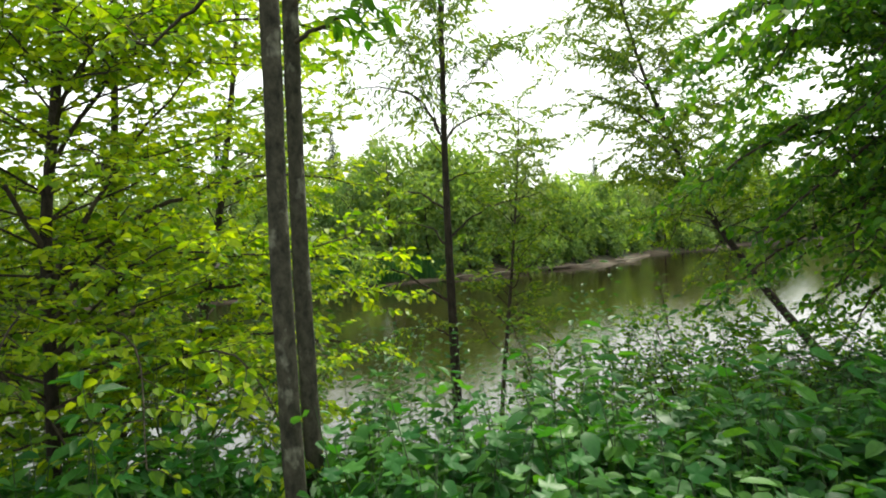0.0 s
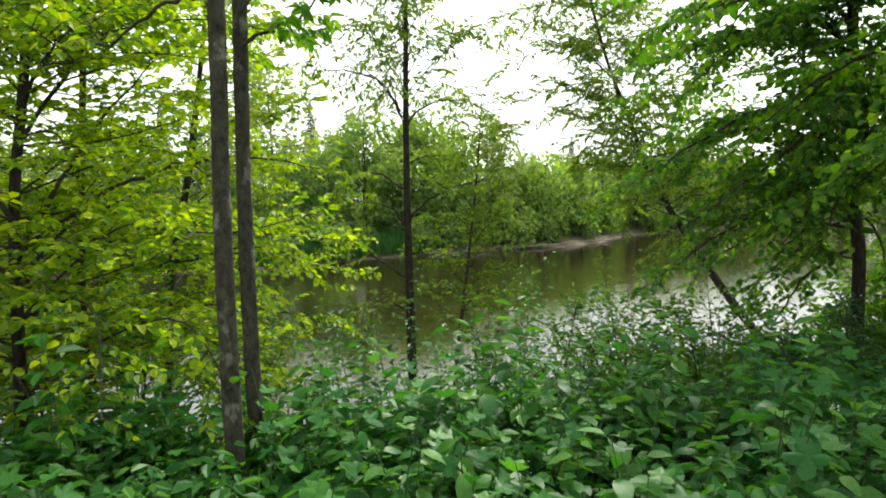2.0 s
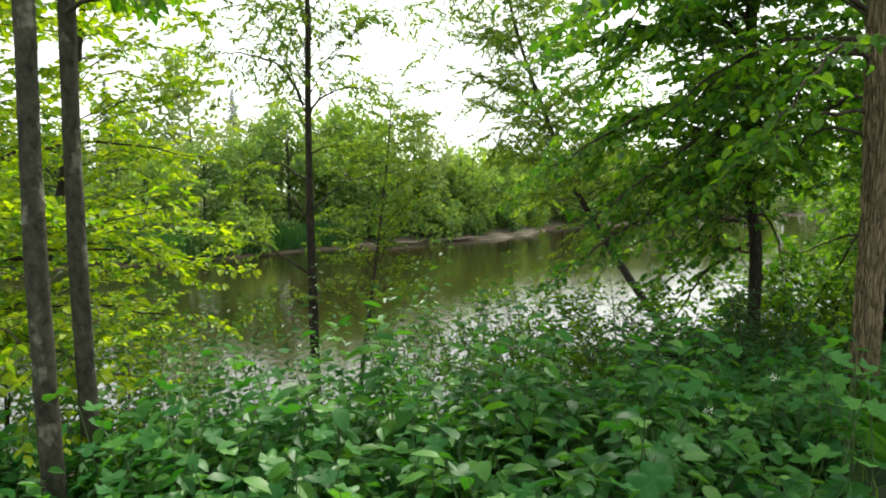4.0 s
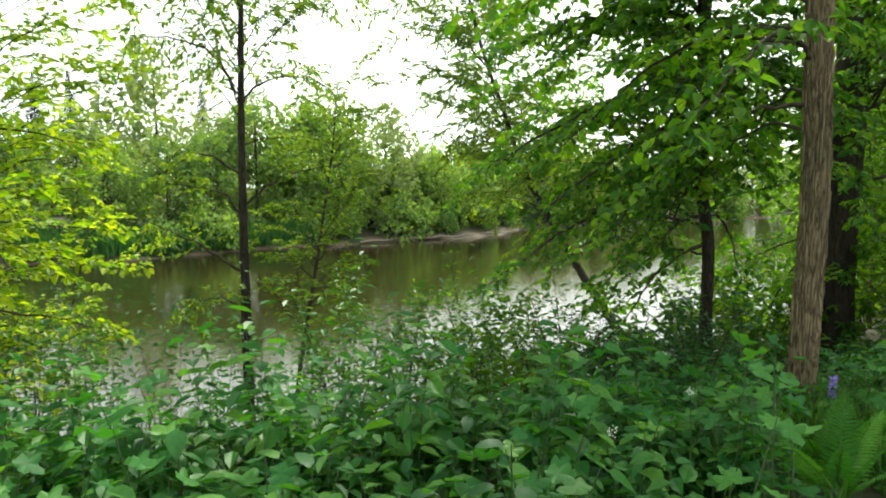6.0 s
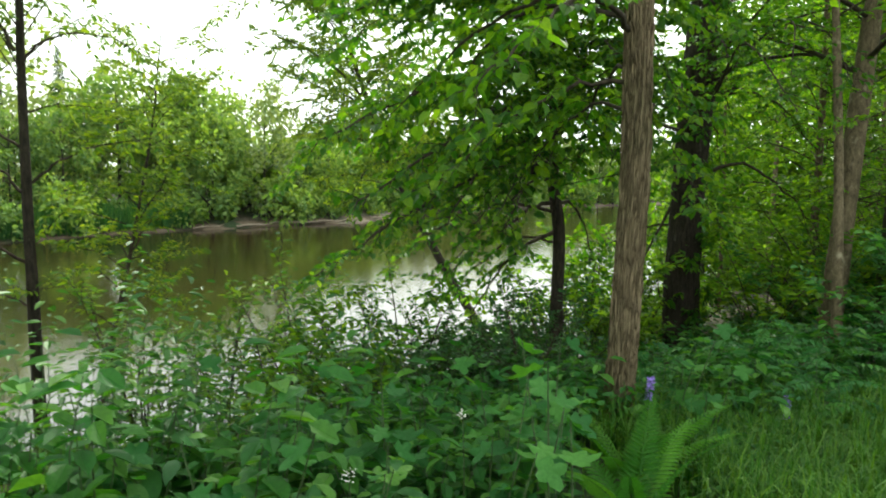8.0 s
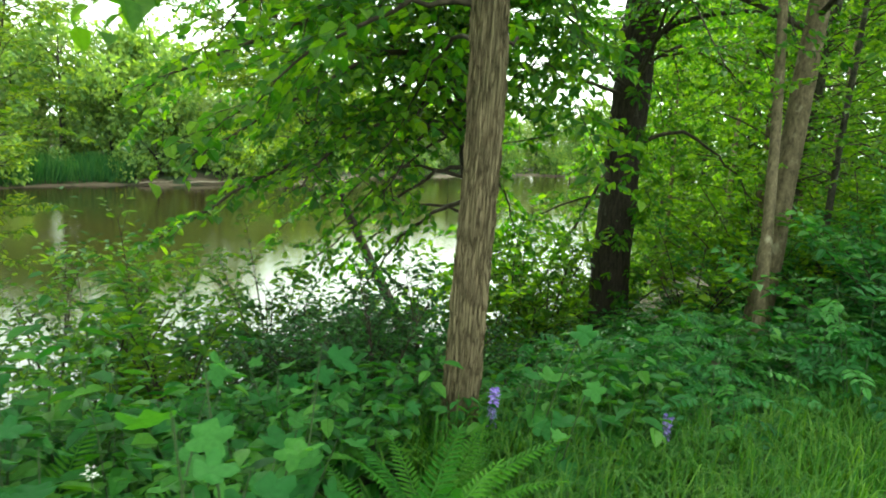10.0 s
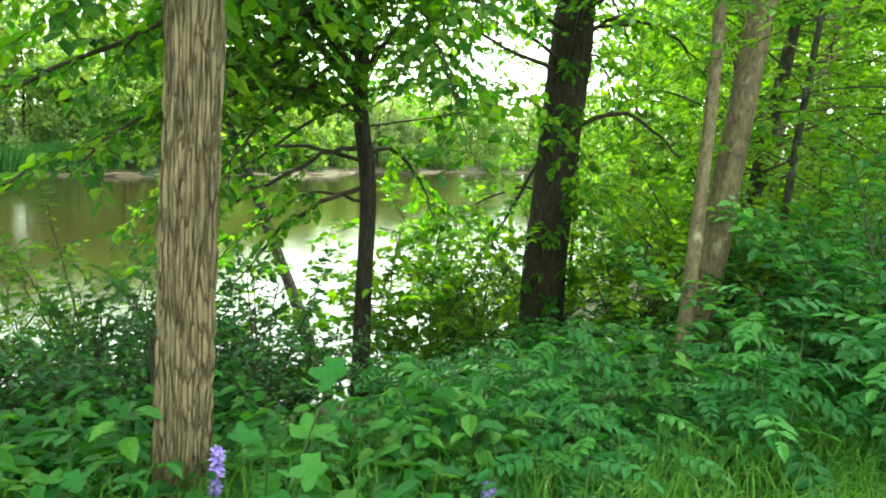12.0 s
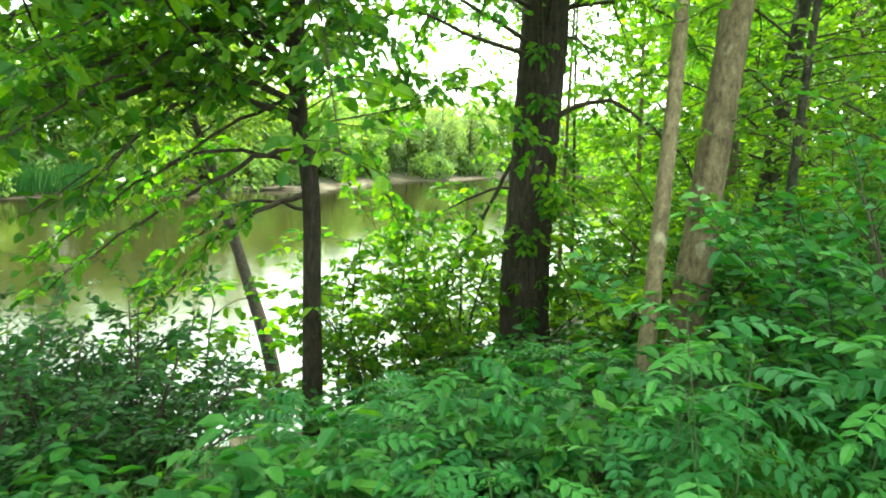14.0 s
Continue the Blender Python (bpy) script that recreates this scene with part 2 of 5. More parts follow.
def curve(pts, n):
    """Catmull-Rom through pts, n samples."""
    p = np.asarray(pts, float)
    p = np.vstack([2 * p[0] - p[1], p, 2 * p[-1] - p[-2]])
    u = np.linspace(0, len(p) - 3 - 1e-6, n)
    i = u.astype(int)
    f = (u - i)[:, None]
    a, b, c, d = p[i], p[i + 1], p[i + 2], p[i + 3]
    return 0.5 * (2 * b + (c - a) * f + (2 * a - 5 * b + 4 * c - d) * f**2 + (3 * b - a - 3 * c + d) * f**3)


class Shell:
    """Collects tubes and leaves into one mesh."""

    def __init__(self):
        self.v, self.f, self.n = [], [], 0

    def add(self, v, f):
        self.v.append(np.asarray(v, np.float32))
        self.f.append(np.asarray(f, np.int32) + self.n)
        self.n += len(v)

    def mesh(self, name, mat, smooth=True):
        return mesh_from(name, np.vstack(self.v), np.vstack(self.f), mat, smooth)


def tube(pts, radii, sides=8, lump=0.0, ridge=0.0, seed=0, flare=0.0):
    """A tapered stem along pts; quads, its end drawn to a point. lump, ridge: uneven girth and upright bark ridges."""
    p = np.asarray(pts, float)
    r = np.broadcast_to(np.asarray(radii, float), (len(p),)).copy()
    d = unit(np.gradient(p, axis=0))
    ref = np.array([1.0, 0.13, 0.07]) if abs(d[0][0]) < 0.8 else np.array([0.1, 1.0, 0.0])
    a = unit(np.cross(d, ref))
    b = np.cross(d, a)
    ang = np.linspace(0, 2 * math.pi, sides, endpoint=False)
    rr = np.repeat(r[:, None], sides, 1)
    if lump or ridge or flare:
        s = np.concatenate([[0], np.cumsum(np.linalg.norm(np.diff(p, axis=0), axis=1))])
        g = np.random.default_rng(seed)
        ph = g.uniform(0, 6.28, 12)
        for k in range(1, 5):
            rr *= 1 + lump * 0.5 / k * np.sin(k * ang[None, :] + ph[k] + 1.7 * np.sin(s[:, None] * (1.1 + 0.6 * k) + ph[k + 4]))
        if ridge:
            n1 = max(7, sides // 4)
            wob = 1.3 * np.sin(s[:, None] * 3.1 + ph[9]) + 0.9 * np.sin(s[:, None] * 7.7 + 2 * ang[None, :] + ph[10])
            prof = np.abs(np.sin(0.5 * n1 * ang[None, :] + wob))
            brk = 0.7 + 0.3 * np.sin(s[:, None] * 19 + 3.0 * np.sin(5 * ang[None, :] + ph[11]))
            rr += ridge * (prof * brk - 0.5) + g.normal(0, ridge * 0.12, rr.shape)
        if flare:
            root = np.exp(-s / 0.16)[:, None]
            rr *= 1 + flare * root * (1 + 0.5 * np.sin(4 * ang[None, :] + ph[0]))
    v = p[:, None, :] + rr[:, :, None] * (np.cos(ang)[None, :, None] * a[:, None, :] + np.sin(ang)[None, :, None] * b[:, None, :])
    v = v.reshape(-1, 3)
    i = np.arange(len(p) - 1)[:, None] * sides
    j = np.arange(sides)[None, :]
    k = (j + 1) % sides
    f = np.stack([i + j, i + k, i + sides + k, i + sides + j], -1).reshape(-1, 4)
    return v, f


def leaves(P, D, N, L, W, fold=0.18, droop=0.15):
    """Pointed oval leaves folded along the midrib: 2 quads each."""
    P, D = np.asarray(P, float), unit(D)
    S = unit(np.cross(D, N))
    U = np.cross(S, D)
    L, W = np.asarray(L, float)[:, None], np.asarray(W, float)[:, None]
    tip = P + L * D - droop * L * U
    l1 = P + 0.28 * L * D + 0.42 * W * S + fold * W * U
    l2 = P + 0.66 * L * D + 0.38 * W * S + (fold * W - 0.06 * L) * U
    r1 = P + 0.28 * L * D - 0.42 * W * S + fold * W * U
    r2 = P + 0.66 * L * D - 0.38 * W * S + (fold * W - 0.06 * L) * U
    v = np.stack([P, l1, l2, tip, r2, r1], 1).reshape(-1, 3)
    o = np.arange(len(P))[:, None] * 6
    f = np.concatenate([o + np.array([0, 1, 2, 3]), o + np.array([0, 3, 4, 5])], 0)
    return v, f


def small_leaves(P, D, N, L, W):
    """Kite-shaped leaf sprays for distant crowns: one bent quad each."""
    D = unit(D)
    S = unit(np.cross(D, N))
    U = np.cross(S, D)
    L, W = L[:, None], W[:, None]
    v = np.stack([P, P + 0.5 * L * D + 0.5 * W * S + 0.12 * L * U, P + L * D, P + 0.5 * L * D - 0.5 * W * S + 0.12 * L * U], 1).reshape(-1, 3)
    return v, np.arange(len(v)).reshape(-1, 4)


def ground_z(x, y):
    """Height of the near bank: a level path, then a slope to the river."""
    x, y = np.asarray(x, float), np.asarray(y, float)
    edge = np.interp(x, [-40, -6, 1, 4, 6.5, 8.5, 14, 40], [2, 8.2, 8.6, 8.3, 7.8, 9.0, 13.0, 21])
    top = np.interp(x, [-40, -6, -1, 2, 5, 8, 12, 40], [-12, 2.0, 3.4, 3.2, 3.7, 4.2, 6.6, 14.0])
    level = np.interp(x, [-10, 0, 6, 12, 40], [0.1, 0.0, -0.24, -0.32, -0.4])
    t = np.clip((y - top) / np.maximum(edge - top, 0.5), 0, 2.2)
    fall = np.where(t < 1, t * t * (3 - 2 * t) * 0.55 + t * 0.45, 1 + 0.8 * (t - 1))
    z = level + (WATER - 0.02 - level) * fall
    z = z + 0.03 * np.sin(1.7 * x + 0.6 * y) * np.sin(1.3 * y - 0.4 * x) + 0.015 * np.sin(5.1 * x) * np.sin(4.3 * y)
    return np.maximum(z, WATER - 1.2)


def gz(x, y):
    return float(ground_z(x, y))


def far_edge(x):
    """Far waterline: a low point of land, then the river bends away."""
    return 33.5 + 0.36 * x + 1.2 * np.sin(0.21 * x) + 0.5 * np.sin(0.63 * x + 1) + 0.95 * np.clip(x - 12.5, 0, 8)


# ---- ground and river ----
def grid(name, x0, x1, nx, y0, y1, ny, height, mat):
    gx, gy = np.meshgrid(np.linspace(x0, x1, nx), np.linspace(y0, y1, ny))
    v = np.stack([gx, gy, height(gx, gy)], -1).reshape(-1, 3)
    i = (np.arange(ny - 1)[:, None] * nx + np.arange(nx - 1)[None, :]).reshape(-1, 1)
    f = np.concatenate([i, i + 1, i + nx + 1, i + nx], 1)
    return mesh_from(name, v, f, mat)


def land(x, y):
    near = ground_z(x, y)
    fe = far_edge(x)
    d = y - fe
    far = WATER + np.where(d < 0, d * 0.5, np.where(d < 0.9, d * 0.36, 0.32 + 0.14 * np.minimum(d - 0.9, 6)))
    far = np.maximum(far, WATER - 1.2)
    return np.where(y > 0.5 * (fe + 9), far, near)


def axis_steps(lo, a, b, hi, n0, n1, n2):
    return np.concatenate([lo + (a - lo) * (1 - np.linspace(1, 0, n0, endpoint=False) ** 3), np.linspace(a, b, n1, endpoint=False), b + (hi - b) * np.linspace(0, 1, n2) ** 3])


xs, ys = axis_steps(-2500, -20, 30, 2500, 24, 150, 24), axis_steps(-2500, -6, 46, 2500, 20, 160, 20)
gx, gy = np.meshgrid(xs, ys)
v = np.stack([gx, gy, land(gx, gy)], -1).reshape(-1, 3)
i = (np.arange(len(ys) - 1)[:, None] * len(xs) + np.arange(len(xs) - 1)[None, :]).reshape(-1, 1)
ground = new("ground", mesh_from("ground", v, np.concatenate([i, i + 1, i + len(xs) + 1, i + len(xs)], 1), SOIL))
tagged(ground, "dark forest soil with leaf litter sloping to a river", "ground", kind="structure")
water = new("water", grid("water", -400, 500, 2, -200, 260, 2, lambda x, y: 0 * x + WATER, WATER_MAT))
tagged(water, "calm brown river water mirroring trees and sky", "river", kind="structure")

bx = np.linspace(-45, 75, 260)
sand = Shell()
rows = []
for k, (off, up) in enumerate([(-0.5, -0.12), (0.0, 0.03), (0.3, 0.1), (0.5, 0.22), (0.9, 0.3)]):
    rows.append(np.stack([bx, [far_edge(x) + off + 0.15 * math.sin(1.9 * x + k) for x in bx], WATER + (up + 0.05 * np.sin(2.7 * bx + k)) * np.interp(bx, [18, 26], [1.0, 0.45])], -1))
i = (np.arange(4)[:, None] * 260 + np.arange(259)[None, :]).reshape(-1, 1)
sand.add(np.vstack(rows), np.concatenate([i, i + 1, i + 261, i + 260], 1))
shore = new("shore", sand.mesh("shore", SAND))
tagged(shore, "low eroded sandy river bank", "river bank", kind="structure")


nx = np.linspace(6.2, 9.6, 110)
rows = []
for k, off in enumerate((-1.1, -0.7, -0.3, 0.1, 0.5)):
    ye = np.interp(nx, [-40, -6, 1, 4, 6.5, 8.5, 14, 40], [2, 8.2, 8.6, 8.3, 7.8, 9.0, 13.0, 21]) + off + 0.18 * np.sin(2.3 * nx + k)
    rows.append(np.stack([nx, ye, np.maximum(ground_z(nx, ye) + (0.02 if 0 < k < 4 else -0.03), WATER - 0.05)], -1))
i = (np.arange(4)[:, None] * 110 + np.arange(109)[None, :]).reshape(-1, 1)
near_sand = Shell()
near_sand.add(np.vstack(rows), np.concatenate([i, i + 1, i + 111, i + 110], 1))
tagged(new("shore", near_sand.mesh("shore", SAND)), "narrow sandy margin of the near bank", "river bank", kind="structure")


# ---- trees ----
def spread_twigs(path, radius, g, spacing, length, leaf, twig, crown, per, flat=0.5, start=0.15, up=0.15, hang=0.0):
    """Side twigs with leaves along one limb."""
    seg = np.linalg.norm(np.diff(path, axis=0), axis=1)
    s = np.concatenate([[0], np.cumsum(seg)])
    total = s[-1]
    pos = total * start + 0.02
    side = 1
    P, D, N, L, W = [], [], [], [], []
    while pos < total * 1.0 + spacing:
        q = min(pos, total - 1e-3)
        c = np.array([np.interp(q, s, path[:, k]) for k in range(3)])
        c2 = np.array([np.interp(min(q + 0.05, total), s, path[:, k]) for k in range(3)])
        c1 = np.array([np.interp(max(q - 0.05, 0), s, path[:, k]) for k in range(3)])
        d = unit(c2 - c1)
        lat = unit(np.cross(d, [0, 0, 1]) + 1e-4)
        k = 1 - 0.45 * pos / total
        ln = length * k * g.uniform(0.6, 1.25)
        w = unit(d * g.uniform(0.5, 1.0) + lat * side * g.uniform(0.6, 1.1) + np.array([0, 0, 1]) * (up + g.normal(0, flat * 0.5)))
        end = c + w * ln + np.array([0, 0, -hang * ln])
        midp = (c + end) / 2 + g.normal(0, 0.06 * ln, 3) + np.array([0, 0, 0.06 * ln])
        tw = curve([c, midp, end], 4)
        vv, ff = tube(tw, np.linspace(max(radius * 0.35, 0.0035), 0.0016, 4), 3)
        twig.add(vv, ff)
        n = max(3, int(1.45 * per * ln / length))
        u = np.linspace(0.12, 1.0, n)
        base = np.stack([np.interp(u, np.linspace(0, 1, 4), tw[:, m]) for m in range(3)], -1)
        wl_ = unit(np.cross(w, [0, 0, 1]) + 1e-4)
        sg = np.where(np.arange(n) % 2 == 0, 1.0, -1.0)[:, None]
        dirs = unit(w[None] * g.uniform(0.3, 0.9, (n, 1)) + wl_[None] * sg * g.uniform(0.4, 1.0, (n, 1)) + g.normal(0, 0.25, (n, 3)) + np.array([0, 0, -0.25 - hang]))
        nor = unit(np.array([0, 0, 1.0]) + g.normal(0, 0.45, (n, 3)))
        P.append(base); D.append(dirs); N.append(nor)
        sz = leaf[0] * g.uniform(0.65, 1.25, n)
        L.append(sz); W.append(sz * leaf[1] * g.uniform(0.85, 1.15, n))
        pos += spacing * g.uniform(0.6, 1.4) * 0.62
        side = -side
    if P:
        crown.add(*leaves(np.vstack(P), np.vstack(D), np.vstack(N), np.concatenate(L), np.concatenate(W)))


def tree(name, label, trunk, r0, r1, bark, leafmat, leaf=(0.07, 0.5), limbs=(), auto=None, sides=14, ridge=0.0, lump=0.1, flare=0.25,
         spacing=0.22, twig_len=0.5, per=9, flat=0.5, hang=0.0, seed=1, category="tree", extra_trunks=(), trunk_label="", rings=0, group=""):
    g = np.random.default_rng(seed)
    base = np.array(trunk[0], float)
    root = new(name)
    root.location = base
    tagged(root, label, category, group)
    wood = []
    for pts, a, b in [(trunk, r0, r1), *extra_trunks]:
        n = rings or 40
        u = np.linspace(0, 1, n)
        fine = curve(pts, 240) - base
        run = np.concatenate([[0], np.cumsum(np.linalg.norm(np.diff(fine, axis=0), axis=1))])
        path = np.stack([np.interp(u * run[-1], run, fine[:, c]) for c in range(3)], -1)
        path[:, 0] += 0.25 * a * np.sin(7 * u + seed)
        path[:, 1] += 0.25 * a * np.cos(6 * u + seed)
        me = mesh_from("trunk", *tube(path, a + (b - a) * u, sides, lump, ridge, seed, flare), bark)
        part("trunk", me, root, trunk_label)
        wood.append((path, a, b))
    twigs, crown = Shell(), Shell()
    paths = []
    for lb in limbs:
        pts, a = lb[0], lb[1]
        opts = lb[2] if len(lb) > 2 else {}
        path = curve(np.array(pts, float) - base, 16)
        path[1:-1] += g.normal(0, 0.012, (14, 3))
        paths.append((path, a, opts))
    if auto:
        for tp, (path, a, b) in enumerate(wood):
            if tp and not auto.get("all", True):
                continue
            for k in range(auto["n"]):
                u = auto["from"] + (auto.get("to", 1.0) - auto["from"]) * ((k + g.uniform(0.2, 0.8)) / auto["n"]) ** auto.get("low", 1.7)
                q = min(int(u * (len(path) - 1)), len(path) - 2)
                az = k * 2.4 + g.uniform(-0.5, 0.5) + seed
                if "aim" in auto and g.uniform() < auto.get("bias", 0.6):
                    az = auto["aim"] + g.normal(0, 0.7)
                el = g.uniform(*auto.get("rise", (0.15, 0.7)))
                ln = auto["len"] * g.uniform(0.6, 1.15) * (1 - auto.get("taper", 0.5) * max(0, (u - auto["from"]) / (1 - auto["from"] + 1e-6)))
                d = np.array([math.cos(az) * math.cos(el), math.sin(az) * math.cos(el), math.sin(el)])
                c = path[q]
                sag = auto.get("sag", 0.12)
                pts = [c, c + d * ln * 0.35 + [0, 0, 0.04 * ln], c + d * ln * 0.7 + g.normal(0, 0.05 * ln, 3), c + d * ln + np.array([0, 0, -sag * ln]) + g.normal(0, 0.06 * ln, 3)]
                ra = max(0.006, (a + (b - a) * u) * auto.get("thick", 0.33))
                paths.append((curve(pts, 14), ra, {}))
    for path, a, o in paths:
        part("limb", mesh_from("limb", *tube(path, np.linspace(a, max(0.003, a * 0.18), len(path)), 7, 0.08, 0, seed), o.get("bark", bark if a > 0.045 else BARK_TWIG)), root)
        if o.get("bare"):
            continue
        spread_twigs(path, a * 0.6, g, o.get("spacing", spacing), o.get("twig", twig_len), leaf, twigs, crown, o.get("per", per), flat, o.get("start", 0.2), o.get("up", 0.15), o.get("hang", hang))
    if twigs.n:
        tagged(part("twig_growth", twigs.mesh("twig_growth", BARK_TWIG), root, "fine dark twigs"), kind="stuff")
    if crown.n:
        part("crown", crown.mesh("crown", leafmat, False), root, "leafy crown")
    return root


# ---- the near trees ----
tree("twin_stemmed_tree", "two slender grey trunks rising side by side from the bank", [(-0.405, 2.85, gz(-0.4, 2.85) - 0.1), (-0.405, 2.85, 1.49), (-0.4, 2.85, 2.62), (-0.42, 2.86, 4.6), (-0.5, 2.9, 7.5)], 0.047, 0.03, BARK_GREY, LEAF_BRIGHT,
     leaf=(0.10, 0.42), sides=24, rings=160, ridge=0.004, lump=0.12, seed=3, trunk_label="slender grey trunk with pale lichen blotches",
     extra_trunks=[([(-0.372, 3.29, gz(-0.38, 3.29) - 0.1), (-0.377, 3.29, 1.4), (-0.365, 3.29, 2.73), (-0.31, 3.3, 4.8), (-0.2, 3.3, 8.0)], 0.045, 0.028)],
     limbs=[([(-0.34, 3.15, 2.45), (-0.18, 3.15, 2.55), (0.02, 3.12, 2.62), (0.22, 3.05, 2.95)], 0.013, {"twig": 0.35, "spacing": 0.1, "per": 9, "hang": 0.5}),
            ([(-0.34, 3.15, 2.62), (-0.1, 3.25, 2.95), (0.15, 3.3, 3.1), (0.5, 3.3, 3.0)], 0.012, {"twig": 0.35, "spacing": 0.1, "hang": 0.5}),
            ([(-0.40, 2.79, 2.62), (-0.62, 2.8, 2.56), (-0.85, 2.85, 2.42), (-1.05, 2.95, 2.38)], 0.014, {"bare": True})],
     auto={"n": 10, "from": 0.62, "len": 1.6, "rise": (0.1, 0.6)}, spacing=0.2, twig_len=0.45, per=9)

tree("maple_tree", "dense yellow-green maple with several dark stems on the bank", [(-2.22, 4.42, gz(-2.2, 4.4) - 0.15), (-2.2, 4.43, 0.8), (-2.18, 4.44, 1.7), (-2.07, 4.49, 2.7), (-1.95, 4.55, 4.5), (-1.8, 4.6, 6.5)], 0.046, 0.014, BARK_BLACK, LEAF_YELLOW,
     leaf=(0.064, 0.74), seed=11, sides=16,
     limbs=[([(-2.2, 4.43, 0.9), (-1.95, 4.3, 1.3), (-1.6, 4.2, 1.55), (-1.1, 4.1, 1.75)], 0.022),
            ([(-2.18, 4.44, 1.25), (-1.9, 4.4, 1.7), (-1.55, 4.4, 2.2), (-1.15, 4.3, 2.6)], 0.022),
            ([(-2.18, 4.44, 1.5), (-2.4, 4.3, 2.0), (-2.75, 4.2, 2.5), (-3.2, 4.1, 2.8)], 0.02),
            ([(-2.18, 4.44, 1.1), (-1.8, 4.5, 1.35), (-1.3, 4.6, 1.45), (-0.75, 4.6, 1.45)], 0.02),
            ([(-2.21, 4.43, 0.45), (-1.9, 4.3, 0.6), (-1.5, 4.2, 0.75), (-1.0, 4.2, 0.8)], 0.018),
            ([(-2.21, 4.43, 0.5), (-2.5, 4.2, 0.8), (-2.9, 4.0, 1.0), (-3.3, 3.9, 1.0)], 0.018),
            ([(-2.2, 4.43, 0.8), (-1.4, 4.7, 1.15), (-0.6, 4.9, 1.2), (0.15, 5.0, 1.0)], 0.02), ([(-2.2, 4.43, 0.6), (-1.4, 4.8, 0.8), (-0.7, 5.1, 0.75), (0.0, 5.3, 0.5)], 0.02),
            ([(-2.18, 4.44, 1.3), (-1.5, 4.8, 1.8), (-0.8, 5.1, 2.0), (-0.1, 5.3, 1.9)], 0.022), ([(-2.21, 4.43, 0.3), (-1.5, 4.7, 0.35), (-0.8, 5.0, 0.25), (-0.2, 5.2, 0.05)], 0.018),
            ([(-2.15, 4.46, 2.0), (-1.8, 4.6, 2.6), (-1.4, 4.8, 3.1), (-0.9, 5.0, 3.4)], 0.018)],
     auto={"n": 104, "low": 1.0, "from": 0.1, "to": 0.86, "thick": 0.26, "len": 2.15, "rise": (-0.05, 0.55), "taper": 0.35, "aim": -0.5, "bias": 0.35}, spacing=0.135, twig_len=0.5, per=12, flat=0.4)

tree("maple_tree", "yellow-green maple with thin dark stems on the bank", [(-3.7, 5.2, gz(-3.7, 5.2) - 0.15), (-3.6, 5.2, 1.0), (-3.4, 5.3, 2.5), (-3.3, 5.4, 4.2), (-3.2, 5.5, 6.0)], 0.06, 0.015, BARK_BLACK, LEAF_YELLOW, leaf=(0.075, 0.72), seed=12,
     auto={"n": 62, "low": 1.0, "from": 0.15, "to": 0.85, "thick": 0.2, "len": 2.0, "rise": (0.0, 0.6), "taper": 0.4, "aim": 0.1, "bias": 0.4}, spacing=0.18, twig_len=0.5, per=14, flat=0.6)

tree("maple_tree", "tall yellow-green maple at the foot of the bank", [(-2.75, 6.7, gz(-2.75, 6.7) - 0.15), (-2.7, 6.7, 1.0), (-2.6, 6.8, 2.8), (-2.5, 6.8, 4.6), (-2.4, 6.9, 7.0)], 0.055, 0.014, BARK_BLACK, LEAF_YELLOW, leaf=(0.076, 0.72), seed=14,
     auto={"n": 62, "low": 0.9, "from": 0.28, "to": 0.9, "thick": 0.2, "len": 2.0, "rise": (0.0, 0.5), "taper": 0.3, "aim": -0.6, "bias": 0.3}, spacing=0.2, twig_len=0.5, per=15, flat=0.6)

tree("shore_maple", "light yellow-green maple leaning over the river shore", [(-2.35, 7.9, gz(-2.35, 7.9) - 0.15), (-2.25, 8.1, 0.5), (-2.0, 8.4, 2.0), (-1.8, 8.6, 3.6), (-1.6, 8.8, 6.0)], 0.07, 0.015, BARK_BLACK, LEAF_YELLOW, leaf=(0.08, 0.7), seed=13,
     auto={"n": 66, "low": 1.0, "from": 0.12, "to": 0.85, "thick": 0.2, "len": 2.0, "rise": (0.0, 0.6), "taper": 0.3, "aim": 0.2, "bias": 0.35}, spacing=0.22, twig_len=0.5, per=13, flat=0.6)

